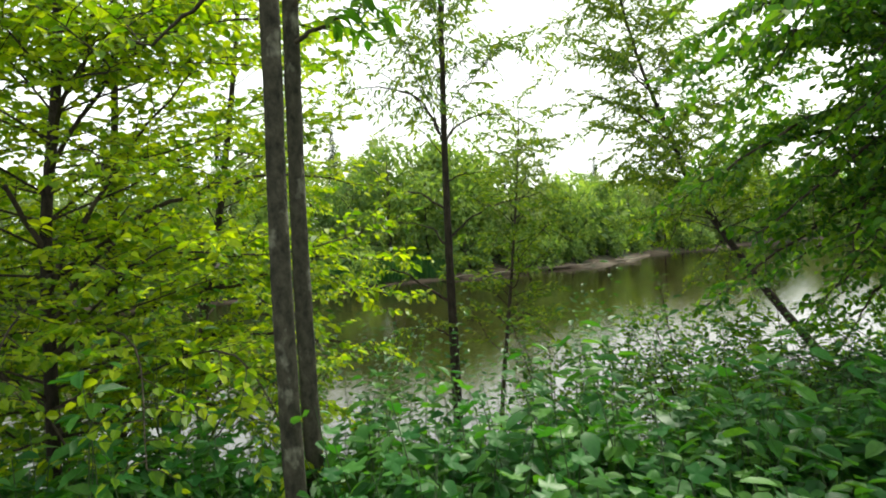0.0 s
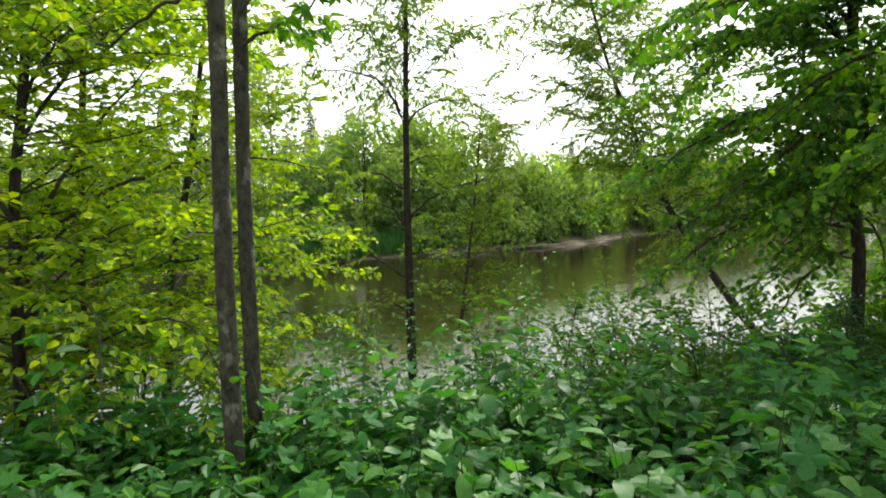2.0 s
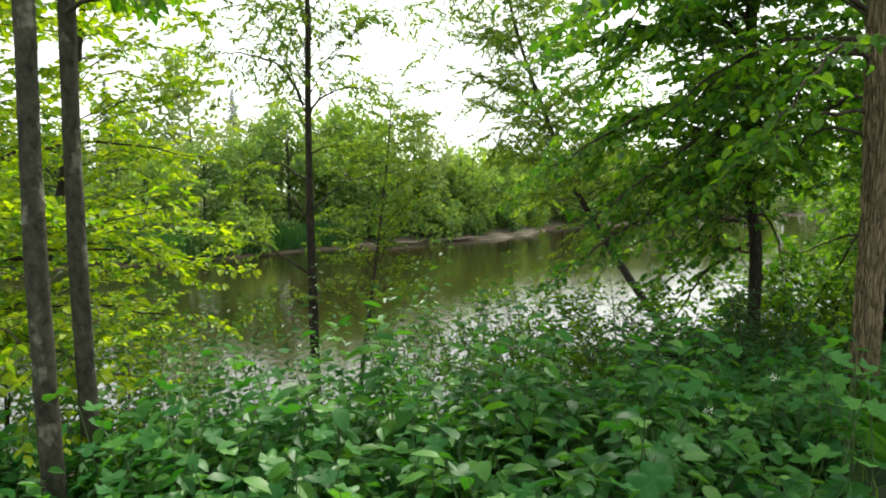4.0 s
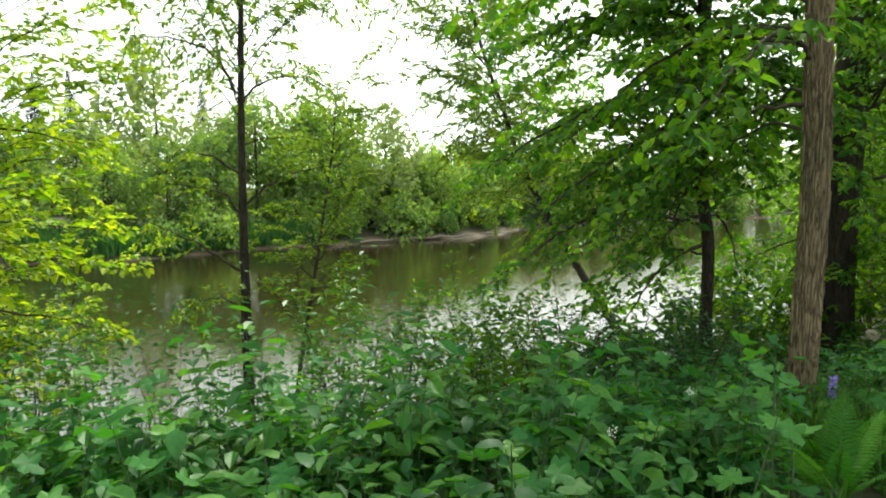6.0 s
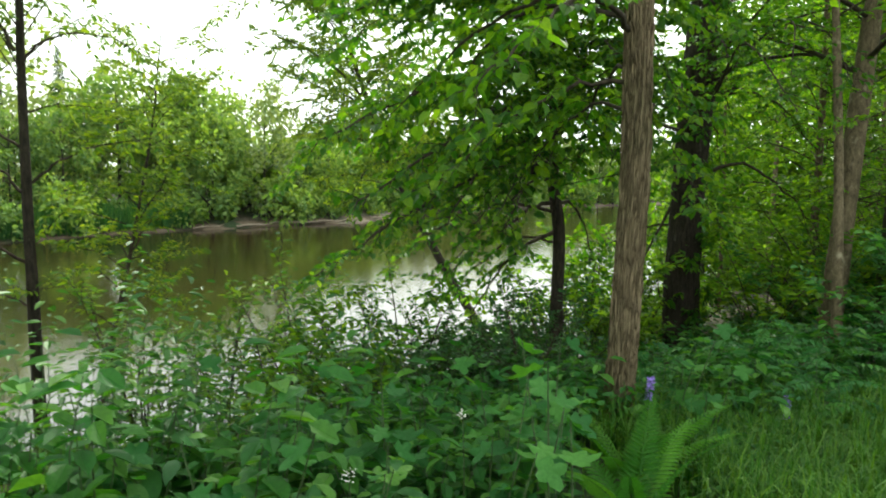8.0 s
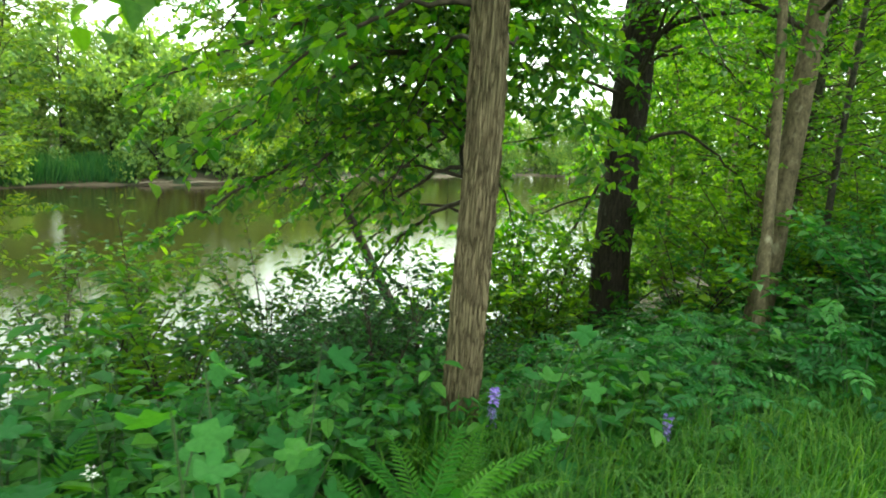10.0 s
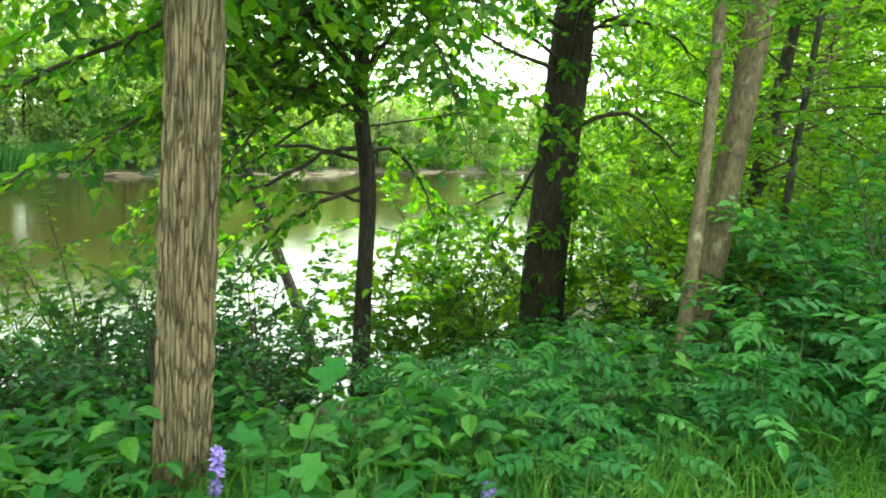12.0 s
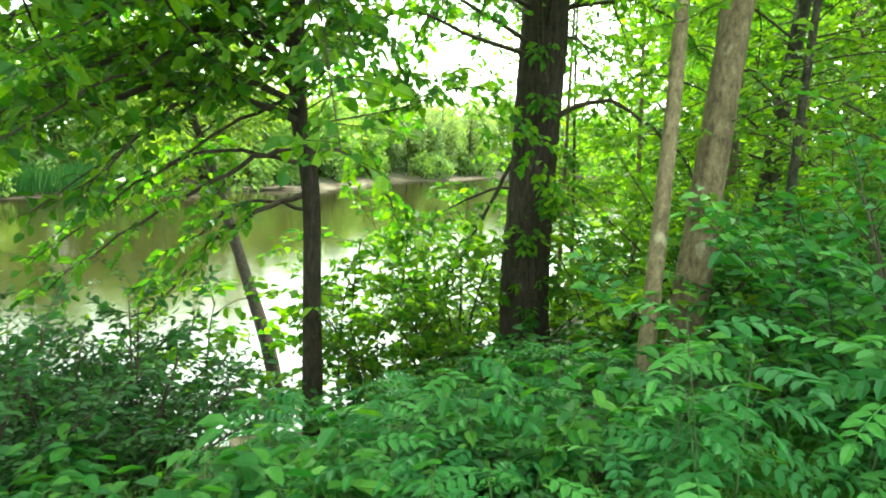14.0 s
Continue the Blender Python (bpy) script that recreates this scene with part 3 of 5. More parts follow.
tree("alder_sapling", "tall slender alder with sparse small leaves at the water's edge", [(0.85, 8.39, gz(0.85, 8.39) - 0.15), (0.86, 8.39, 0.95), (0.86, 8.39, 2.42), (0.87, 8.39, 4.4), (0.84, 8.4, 6.6)], 0.072, 0.012, BARK_BLACK, LEAF_ALDER,
     leaf=(0.09, 0.44), seed=21, sides=14, rings=80,
     limbs=[([(0.8, 8.39, 2.72), (0.54, 8.41, 3.18), (0.02, 8.4, 3.35), (-0.35, 8.39, 3.3)], 0.022, {"spacing": 0.12, "per": 10, "twig": 0.5, "start": 0.4}), ([(0.84, 8.39, 2.45), (0.98, 8.38, 2.8), (1.52, 8.32, 2.95), (2.05, 8.25, 2.75)], 0.02, {"spacing": 0.12, "per": 10, "twig": 0.5, "start": 0.4}),
            ([(0.84, 8.39, 1.72), (0.42, 8.41, 1.99), (-0.1, 8.4, 1.75)], 0.018, {"spacing": 0.12, "per": 11, "twig": 0.5, "start": 0.4}), ([(0.85, 8.39, 1.25), (0.56, 8.4, 1.54), (0.0, 8.41, 1.63)], 0.018, {"spacing": 0.12, "per": 11, "twig": 0.5, "start": 0.4}),
            ([(0.88, 8.39, 1.38), (1.33, 8.35, 1.72), (2.1, 8.24, 1.92)], 0.018, {"spacing": 0.12, "per": 11, "twig": 0.5, "start": 0.4}), ([(0.8, 8.4, 0.55), (0.38, 8.41, 0.85), (-0.25, 8.4, 1.18)], 0.02, {"spacing": 0.12, "per": 10, "twig": 0.5, "start": 0.4}),
            ([(0.85, 8.39, 0.05), (0.51, 8.41, 0.22), (0.0, 8.41, 0.1)], 0.014, {"spacing": 0.12, "per": 10}), ([(0.86, 8.39, 2.1), (1.1, 8.5, 2.2), (1.5, 8.5, 2.2)], 0.014, {"spacing": 0.12, "per": 10})],
     auto={"n": 46, "low": 1.0, "from": 0.5, "to": 0.97, "len": 1.85, "thick": 0.22, "rise": (0.5, 1.15), "taper": 0.4, "sag": 0.25}, spacing=0.15, twig_len=0.5, per=10, flat=1.8, hang=0.25)

tree("thin_sapling", "thin young sapling with yellow-green leaves beside the river", [(1.45, 8.4, gz(1.45, 8.4) - 0.15), (1.48, 8.5, -1.0), (1.66, 8.9, 0.0), (1.85, 9.3, 1.0), (2.07, 9.75, 2.2), (2.2, 9.95, 3.3)], 0.036, 0.007, BARK_TWIG, LEAF_ALDER, leaf=(0.085, 0.5), seed=23,
     limbs=[([(1.66, 8.9, 0.0), (1.95, 8.9, 0.25), (2.35, 8.85, 0.3)], 0.012), ([(1.75, 9.1, 0.5), (2.0, 9.0, 0.9), (2.35, 8.9, 1.1)], 0.01)],
     auto={"n": 36, "low": 0.9, "from": 0.3, "to": 0.96, "len": 1.1, "rise": (0.1, 0.7), "taper": 0.3}, spacing=0.13, twig_len=0.38, per=10)

tree("leaning_tree", "slim dark tree leaning far out over the river", [(6.8, 8.55, gz(6.8, 8.55) - 0.25), (6.72, 9.0, -1.1), (6.45, 10.25, 0.0), (6.2, 11.2, 1.0), (5.9, 11.9, 2.0), (5.67, 12.2, 3.0), (5.2, 12.5, 4.6), (4.6, 12.6, 7.0)], 0.085, 0.018, BARK_BLACK, LEAF_ALDER,
     leaf=(0.08, 0.55), seed=31, limbs=[([(5.6, 12.3, 3.0), (5.0, 12.2, 3.5), (4.3, 12.1, 3.8), (3.7, 12.0, 3.9)], 0.024), ([(5.3, 12.4, 4.0), (4.7, 12.4, 4.6), (4.0, 12.3, 5.0)], 0.022), ([(5.8, 12.1, 2.3), (5.2, 11.9, 2.6), (4.6, 11.8, 2.4)], 0.02), ([(5.6, 12.3, 3.0), (6.1, 12.0, 3.7), (6.7, 11.8, 4.0)], 0.02),
            ([(5.95, 11.8, 1.9), (5.4, 11.2, 1.6), (4.9, 10.8, 1.0)], 0.018), ([(6.2, 11.2, 1.0), (5.7, 10.7, 0.9), (5.1, 10.2, 0.4)], 0.018), ([(6.1, 11.4, 1.3), (6.4, 11.0, 1.6), (6.6, 10.6, 1.4)], 0.016), ([(6.3, 10.9, 0.6), (5.9, 10.6, 0.8), (5.6, 10.2, 0.4)], 0.014), ([(6.0, 11.7, 1.7), (6.5, 11.5, 2.1), (7.0, 11.3, 1.9)], 0.016)],
     auto={"n": 106, "low": 1.0, "from": 0.42, "to": 0.95, "thick": 0.2, "len": 2.3, "rise": (0.0, 0.7), "taper": 0.3}, spacing=0.14, twig_len=0.5, per=15, flat=1.3, hang=0.15)

tree("basswood_tree", "slim dark tree with long drooping leafy branches on the bank", [(6.95, 7.58, gz(6.95, 7.58) - 0.25), (6.95, 7.59, -0.37), (6.95, 7.59, 0.84), (6.84, 7.62, 1.61), (6.82, 7.65, 2.8), (6.8, 7.7, 5.0), (6.7, 7.8, 8.0)], 0.098, 0.03, BARK_BLACK, LEAF_SHADE,
     leaf=(0.098, 0.75), seed=41, sides=20, rings=90,
     limbs=[([(6.8, 7.62, 1.22), (6.47, 7.55, 1.16), (6.0, 7.45, 0.9), (5.5, 7.35, 0.6), (4.9, 7.2, 0.15)], 0.029, {"spacing": 0.17, "per": 9}), ([(6.86, 7.62, 0.83), (6.49, 7.6, 0.7), (6.1, 7.55, 0.45), (5.85, 7.5, 0.17), (5.5, 7.4, -0.21)], 0.029, {"spacing": 0.17, "per": 9}),
            ([(6.8, 7.65, 1.75), (6.2, 7.3, 2.15), (5.7, 6.9, 1.95), (5.0, 6.3, 1.5), (4.55, 5.9, 1.1)], 0.041, {"hang": 0.2}), ([(6.8, 7.65, 1.9), (6.1, 7.0, 2.3), (5.3, 6.6, 2.2), (4.5, 6.4, 1.7), (3.8, 6.3, 1.3)], 0.041, {"hang": 0.2}),
            ([(6.8, 7.65, 2.3), (6.0, 7.4, 2.7), (5.1, 7.2, 2.6), (4.2, 7.0, 2.2), (3.5, 6.9, 1.8)], 0.043, {"hang": 0.2}), ([(6.82, 7.65, 1.6), (6.3, 7.1, 1.75), (5.8, 6.6, 1.5), (5.3, 6.2, 1.0)], 0.032, {"hang": 0.2}),
            ([(6.82, 7.65, 2.5), (6.7, 7.0, 3.0), (6.4, 6.2, 3.0), (6.0, 5.4, 2.7)], 0.041, {"hang": 0.2}), ([(6.82, 7.65, 2.7), (7.3, 7.4, 3.1), (7.8, 7.2, 3.1), (8.3, 7.0, 2.7)], 0.041, {"hang": 0.3}),
            ([(7.50, 7.45, 2.75), (7.38, 7.35, 2.25), (7.35, 7.30, 1.65)], 0.008, {"bare": True}), ([(7.75, 7.40, 2.80), (7.63, 7.30, 2.30), (7.45, 7.25, 1.70)], 0.008, {"bare": True}), ([(8.05, 7.20, 2.60), (7.93, 7.10, 2.10), (7.95, 7.05, 1.50)], 0.008, {"bare": True}), ([(7.25, 7.50, 2.60), (7.13, 7.40, 2.10), (7.00, 7.35, 1.50)], 0.008, {"bare": True}), ([(8.30, 7.00, 2.65), (8.18, 6.90, 2.15), (7.95, 6.85, 1.55)], 0.008, {"bare": True}),
            ([(6.82, 7.65, 2.0), (7.2, 7.7, 2.4), (7.6, 7.7, 2.3), (7.9, 7.7, 1.8)], 0.029, {"hang": 0.4}), ([(6.85, 7.6, 1.45), (6.0, 7.2, 1.7), (5.0, 6.9, 1.4), (4.1, 6.8, 0.9), (3.5, 6.8, 0.5)], 0.035, {"hang": 0.15}),
            ([(6.85, 7.6, 1.1), (6.2, 7.8, 1.2), (5.4, 8.0, 0.9), (4.8, 8.1, 0.4)], 0.024, {"hang": 0.15}), ([(6.9, 7.6, 0.7), (6.4, 7.8, 0.75), (5.9, 7.9, 0.4), (5.5, 8.0, 0.0)], 0.02, {"hang": 0.15}), ([(6.82, 7.65, 2.1), (6.1, 8.1, 2.5), (5.3, 8.5, 2.4), (4.5, 8.8, 1.9)], 0.038, {"hang": 0.15}),
            ([(6.82, 7.65, 2.6), (6.3, 6.9, 3.0), (5.5, 6.3, 2.9), (4.7, 5.9, 2.4)], 0.041, {"hang": 0.15}), ([(6.85, 7.6, 1.2), (7.3, 7.9, 1.2), (7.8, 8.2, 0.8), (8.1, 8.4, 0.3)], 0.026, {"hang": 0.15}),
            ([(6.82, 7.65, 3.0), (6.0, 7.5, 3.6), (5.0, 7.6, 3.7), (4.0, 7.7, 3.3)], 0.043, {"hang": 0.2}), ([(6.84, 7.62, 1.95), (6.25, 7.25, 1.75), (5.6, 6.9, 1.3), (4.95, 6.55, 0.8)], 0.022, {"spacing": 0.3, "per": 5, "start": 0.4}), ([(6.84, 7.62, 1.7), (6.2, 7.35, 1.4), (5.55, 7.1, 0.95), (4.9, 6.9, 0.45)], 0.02, {"spacing": 0.3, "per": 5, "start": 0.4}), ([(6.83, 7.63, 2.2), (6.2, 6.9, 2.05), (5.5, 6.2, 1.65), (4.9, 5.6, 1.2)], 0.022, {"spacing": 0.3, "per": 5, "start": 0.4}), ([(6.83, 7.63, 2.45), (6.3, 6.8, 2.4), (5.7, 5.9, 2.05), (5.2, 5.2, 1.65)], 0.02, {"spacing": 0.3, "per": 5, "start": 0.4}), ([(6.82, 7.65, 2.9), (6.2, 7.0, 3.3), (5.5, 6.5, 3.3), (4.9, 6.1, 2.9)], 0.032, {"hang": 0.2, "spacing": 0.1, "per": 13}), ([(6.8, 7.7, 3.2), (6.3, 7.4, 3.7), (5.7, 7.2, 3.8), (5.0, 7.1, 3.5)], 0.032, {"hang": 0.2, "spacing": 0.1, "per": 13}), ([(6.8, 7.68, 3.4), (6.2, 7.0, 3.9), (5.4, 6.4, 3.9), (4.6, 6.0, 3.4)], 0.038, {"hang": 0.2, "spacing": 0.1, "per": 13}), ([(6.8, 7.7, 3.8), (6.0, 7.3, 4.3), (5.1, 7.0, 4.4), (4.3, 6.7, 4.0)], 0.038, {"hang": 0.2, "spacing": 0.1, "per": 13}), ([(6.8, 7.7, 3.6), (5.9, 7.8, 4.1), (5.0, 8.1, 4.2), (4.2, 8.4, 3.8)], 0.038, {"hang": 0.2, "spacing": 0.1, "per": 13}), ([(6.8, 7.7, 4.2), (6.3, 6.8, 4.7), (5.7, 6.0, 4.7), (5.2, 5.3, 4.2)], 0.036, {"hang": 0.2, "spacing": 0.1, "per": 13}), ([(6.8, 7.7, 4.4), (5.9, 7.2, 4.9), (5.0, 6.8, 5.0), (4.1, 6.5, 4.6)], 0.036, {"hang": 0.2, "spacing": 0.1, "per": 13})],
     auto={"n": 78, "low": 1.2, "from": 0.33, "to": 0.8, "thick": 0.13, "len": 3.0, "rise": (0.0, 0.5), "taper": 0.3, "aim": -2.6, "bias": 0.45, "sag": 0.3}, spacing=0.145, twig_len=0.55, per=10, flat=0.6, hang=0.15)

tree("brown_barked_tree", "sturdy tree with furrowed brown bark beside the path", [(4.90, 3.85, gz(4.9, 3.85) - 0.15), (4.93, 3.855, 0.3), (4.95, 3.86, 1.05), (4.97, 3.88, 1.73), (4.96, 3.92, 3.0), (5.0, 4.0, 6.0), (5.05, 4.1, 10.0)], 0.098, 0.06, BARK_BROWN, LEAF_BROAD,
     leaf=(0.095, 0.82), seed=51, sides=96, rings=260, ridge=0.021, lump=0.07, flare=0.3, trunk_label="furrowed brown bark with long upright ridges",
     limbs=[([(4.96, 3.9, 1.95), (5.06, 3.9, 2.0), (5.2, 3.95, 2.05)], 0.03, {"bare": True}),
            ([(4.96, 3.92, 2.5), (4.4, 3.6, 2.6), (3.9, 3.3, 2.35), (3.4, 3.1, 1.95)], 0.022, {"hang": 0.2, "spacing": 0.15}), ([(4.96, 3.92, 2.7), (4.6, 4.4, 2.8), (4.2, 5.0, 2.5), (3.8, 5.5, 2.0)], 0.022, {"hang": 0.2}),
            ([(4.96, 3.92, 2.6), (4.7, 4.8, 2.8), (4.6, 5.6, 2.5), (4.5, 6.3, 2.0)], 0.02, {"hang": 0.2, "spacing": 0.16}),
            ([(4.97, 3.95, 2.90), (4.18, 3.93, 3.25), (3.39, 3.92, 3.25), (2.60, 3.90, 2.80)], 0.022, {"hang": 0.15, "spacing": 0.18}), ([(4.97, 3.95, 3.10), (4.31, 4.23, 3.45), (3.66, 4.52, 3.45), (3.00, 4.80, 2.90)], 0.022, {"hang": 0.15, "spacing": 0.18}), ([(4.97, 3.95, 3.20), (4.11, 4.17, 3.55), (3.26, 4.38, 3.55), (2.40, 4.60, 3.20)], 0.022, {"hang": 0.15, "spacing": 0.18}), ([(4.97, 3.95, 3.40), (4.41, 4.50, 3.75), (3.86, 5.05, 3.75), (3.30, 5.60, 3.20)], 0.022, {"hang": 0.15, "spacing": 0.18}), ([(4.97, 3.95, 3.60), (4.25, 3.80, 3.95), (3.52, 3.65, 3.95), (2.80, 3.50, 3.60)], 0.022, {"hang": 0.15, "spacing": 0.18}), ([(4.97, 3.95, 3.30), (4.55, 4.63, 3.65), (4.12, 5.32, 3.65), (3.70, 6.00, 2.70)], 0.022, {"hang": 0.15, "spacing": 0.18}),
            ([(4.97, 3.9, 2.3), (5.3, 4.6, 2.35), (5.7, 5.4, 2.1), (6.1, 6.1, 1.7)], 0.018, {"hang": 0.2, "spacing": 0.18}), ([(4.97, 3.9, 2.0), (5.1, 4.5, 2.1), (5.2, 5.2, 1.9), (5.3, 5.9, 1.5)], 0.016, {"hang": 0.2, "spacing": 0.18}), ([(4.96, 3.9, 2.2), (4.6, 4.0, 2.15), (4.2, 4.2, 1.9), (3.7, 4.4, 1.45)], 0.018, {"hang": 0.2, "spacing": 0.16})],
     auto={"n": 22, "from": 0.3, "thick": 0.12, "len": 2.4, "rise": (-0.05, 0.5), "taper": 0.3, "sag": 0.2}, spacing=0.22, twig_len=0.6, per=8, flat=0.5)

tree("black_barked_tree", "thick nearly black trunk with a few climbing leaves", [(9.34, 7.66, gz(9.34, 7.66) - 0.2), (9.31, 7.71, 0.27), (9.31, 7.72, 1.48), (9.31, 7.72, 2.91), (9.36, 7.75, 5.0), (9.46, 7.85, 10.0)], 0.268, 0.15, BARK_BLACK, LEAF_DARK,
     leaf=(0.092, 0.62), seed=61, sides=60, rings=160, ridge=0.018, lump=0.1, flare=0.35, trunk_label="thick dark ridged trunk",
     limbs=[([(9.41, 7.65, 1.6), (9.75, 7.40, 1.8), (10.07, 7.15, 1.67), (10.41, 6.87, 1.3), (10.56, 6.75, 1.0)], 0.032, {"per": 3, "spacing": 0.5, "start": 0.6}), ([(9.16, 7.85, 1.25), (8.86, 8.00, 0.6), (8.56, 8.15, -0.1), (8.26, 8.28, -0.74)], 0.025, {"spacing": 0.2}),
            ([(9.26, 7.65, 2.9), (9.76, 7.25, 3.2), (10.46, 6.85, 3.3), (11.26, 6.55, 3.1)], 0.05), ([(9.26, 7.65, 3.2), (8.86, 7.05, 3.4), (8.36, 6.45, 3.3), (7.86, 5.85, 2.9)], 0.045, {"hang": 0.3}),
            ([(9.21, 7.75, 3.0), (8.76, 7.95, 3.1), (8.26, 8.05, 2.7), (7.96, 8.05, 2.1)], 0.03, {"hang": 0.5}), ([(9.16, 7.50, -0.40), (9.09, 7.37, -0.30), (9.06, 7.30, -0.42)], 0.006, {"spacing": 0.08, "twig": 0.16, "per": 4, "hang": 0.4}), ([(9.27, 7.50, -0.10), (9.31, 7.37, 0.00), (9.35, 7.30, -0.12)], 0.006, {"spacing": 0.08, "twig": 0.16, "per": 4, "hang": 0.4}), ([(9.14, 7.50, 0.35), (9.04, 7.37, 0.45), (8.99, 7.30, 0.33)], 0.006, {"spacing": 0.08, "twig": 0.16, "per": 4, "hang": 0.4}), ([(9.23, 7.50, 0.70), (9.24, 7.37, 0.80), (9.25, 7.30, 0.68)], 0.006, {"spacing": 0.08, "twig": 0.16, "per": 4, "hang": 0.4}), ([(9.31, 7.50, 1.20), (9.39, 7.37, 1.30), (9.45, 7.30, 1.18)], 0.006, {"spacing": 0.08, "twig": 0.16, "per": 4, "hang": 0.4}), ([(9.18, 7.50, 1.70), (9.14, 7.37, 1.80), (9.13, 7.30, 1.68)], 0.006, {"spacing": 0.08, "twig": 0.16, "per": 4, "hang": 0.4}), ([(9.15, 7.50, 2.20), (9.07, 7.37, 2.30), (9.03, 7.30, 2.18)], 0.006, {"spacing": 0.08, "twig": 0.16, "per": 4, "hang": 0.4}),
            ([(9.26, 7.85, 0.9), (8.96, 8.25, 0.8), (8.56, 8.65, 0.5), (8.16, 8.85, 0.2)], 0.02, {"spacing": 0.16}), ([(9.35, 7.68, 2.6), (9.90, 7.58, 2.9), (10.60, 7.38, 2.7), (11.10, 7.18, 2.1)], 0.03, {"hang": 0.4}), ([(9.35, 7.73, 3.2), (10.00, 8.18, 3.4), (10.70, 8.58, 3.1), (11.20, 8.78, 2.5)], 0.03, {"hang": 0.4}), ([(9.32, 7.68, 2.2), (9.80, 7.98, 2.5), (10.30, 8.28, 2.3), (10.70, 8.48, 1.7)], 0.022, {"hang": 0.4})],
     auto={"n": 34, "low": 1.2, "from": 0.3, "to": 0.75, "thick": 0.12, "len": 3.2, "rise": (0.0, 0.5), "taper": 0.3, "sag": 0.3, "aim": -2.4, "bias": 0.35}, spacing=0.24, twig_len=0.65, per=10)

tree("pale_tree", "pale grey-brown trunk leaning over the ash seedlings", [(9.16, 5.4, gz(9.16, 5.4) - 0.15), (9.2, 5.42, -0.4), (9.42, 5.48, 1.0), (9.6, 5.52, 2.2), (9.95, 5.6, 4.5), (10.4, 5.7, 8.0)], 0.135, 0.06, BARK_PALE, LEAF_BRIGHT,
     leaf=(0.12, 0.55), seed=71, sides=36, rings=160, ridge=0.005, lump=0.1, trunk_label="pale grey-brown trunk",
     auto={"n": 12, "from": 0.4, "len": 2.4, "rise": (0.05, 0.5), "taper": 0.3, "sag": 0.25}, spacing=0.24, twig_len=0.6, per=8)
tree("pale_tree", "slender pale trunk beside a thicker leaning one", [(8.12, 4.55, gz(8.12, 4.55) - 0.15), (8.18, 4.55, -0.4), (8.53, 4.88, 1.0), (8.82, 5.18, 2.2), (9.2, 5.7, 4.5), (9.6, 6.1, 7.0)], 0.055, 0.026, BARK_PALE, LEAF_BRIGHT,
     leaf=(0.12, 0.55), seed=72, sides=28, rings=120, ridge=0.003, lump=0.1, trunk_label="slender pale trunk",
     auto={"n": 8, "from": 0.5, "len": 1.6, "rise": (0.05, 0.5), "taper": 0.3, "sag": 0.25}, spacing=0.24, twig_len=0.5, per=8)

for x, y, h, sd in [(7.5, 8.15, 1.9, 75), (8.1, 8.3, 2.0, 76), (8.55, 8.75, 2.1, 77), (7.35, 8.05, 1.5, 78), (6.05, 7.65, 1.4, 80)]:
    z = gz(x, y)
    tree("young_maple", "bushy young maple with bright backlit leaves on the shore", [(x, y, z - 0.1), (x - 0.05, y, z + 0.4 * h), (x, y + 0.05, z + 0.8 * h), (x + 0.05, y, z + h)], 0.016, 0.005, BARK_TWIG, LEAF_BROAD,
         leaf=(0.12, 0.75), seed=sd, sides=8, auto={"n": 13, "low": 1.0, "from": 0.12, "len": 0.95, "rise": (-0.05, 0.5), "taper": 0.3, "sag": 0.2}, spacing=0.19, twig_len=0.34, per=5, flat=0.4, group="young maples on the shore")

for (x, y, r, lean, s) in [(12.0, 7.3, 0.11, (0.05, -0.04), 81), (11.85, 7.55, 0.07, (-0.01, 0.02), 82), (16.1, 9.5, 0.12, (0.03, -0.04), 83), (11.2, 4.6, 0.08, (0.04, 0.0), 84), (13.2, 5.6, 0.12, (0.02, 0.03), 85), (14.5, 8.8, 0.08, (0.0, 0.02), 86), (17.5, 7.5, 0.14, (-0.02, 0.0), 87),
                           (12.5, 10.0, 0.05, (0.0, 0.03), 88), (10.6, 9.2, 0.035, (0.02, 0.03), 89), (11.1, 9.6, 0.03, (-0.02, 0.02), 90), (19, 11.5, 0.12, (0, 0), 91), (15.5, 5.0, 0.1, (0, 0), 92), (20.5, 8.5, 0.12, (0, 0), 93), (17.5, 13.0, 0.09, (0, 0), 94), (22, 13.5, 0.12, (0, 0), 95), (10.4, 5.6, 0.045, (0.03, 0), 96), (12.6, 4.3, 0.05, (0, 0.02), 97)]:
    h = 8.5 if r > 0.06 else 6.2
    z = gz(x, y)
    tree("wood_tree" if r > 0.06 else "young_tree", "woodland tree with bright green leaves behind the path" if r > 0.06 else "thin young tree with bright leaves near the shore",
         [(x, y, z - 0.1), (x + lean[0] * 2, y + lean[1] * 2, z + 2), (x + lean[0] * 5, y + lean[1] * 5, z + 5 * h / 8.5), (x + lean[0] * 8, y + lean[1] * 8, z + h)], r, r * 0.3, BARK_PALE if s % 3 else BARK_GREY, LEAF_WOOD,
         leaf=(0.088 if x < 15 else 0.13, 0.62), seed=s, sides=14, auto={"thick": 0.2, "low": 1.25, "n": (44 if x < 15 else 34) if r > 0.06 else 32, "from": 0.2 if r > 0.06 else 0.3, "len": 2.3 if r > 0.06 else 1.1, "rise": (-0.1, 0.5), "taper": 0.3, "sag": 0.2}, spacing=0.3 if x < 15 else 0.44, twig_len=0.65, per=12 if x < 15 else 9, group="trees of the wood")

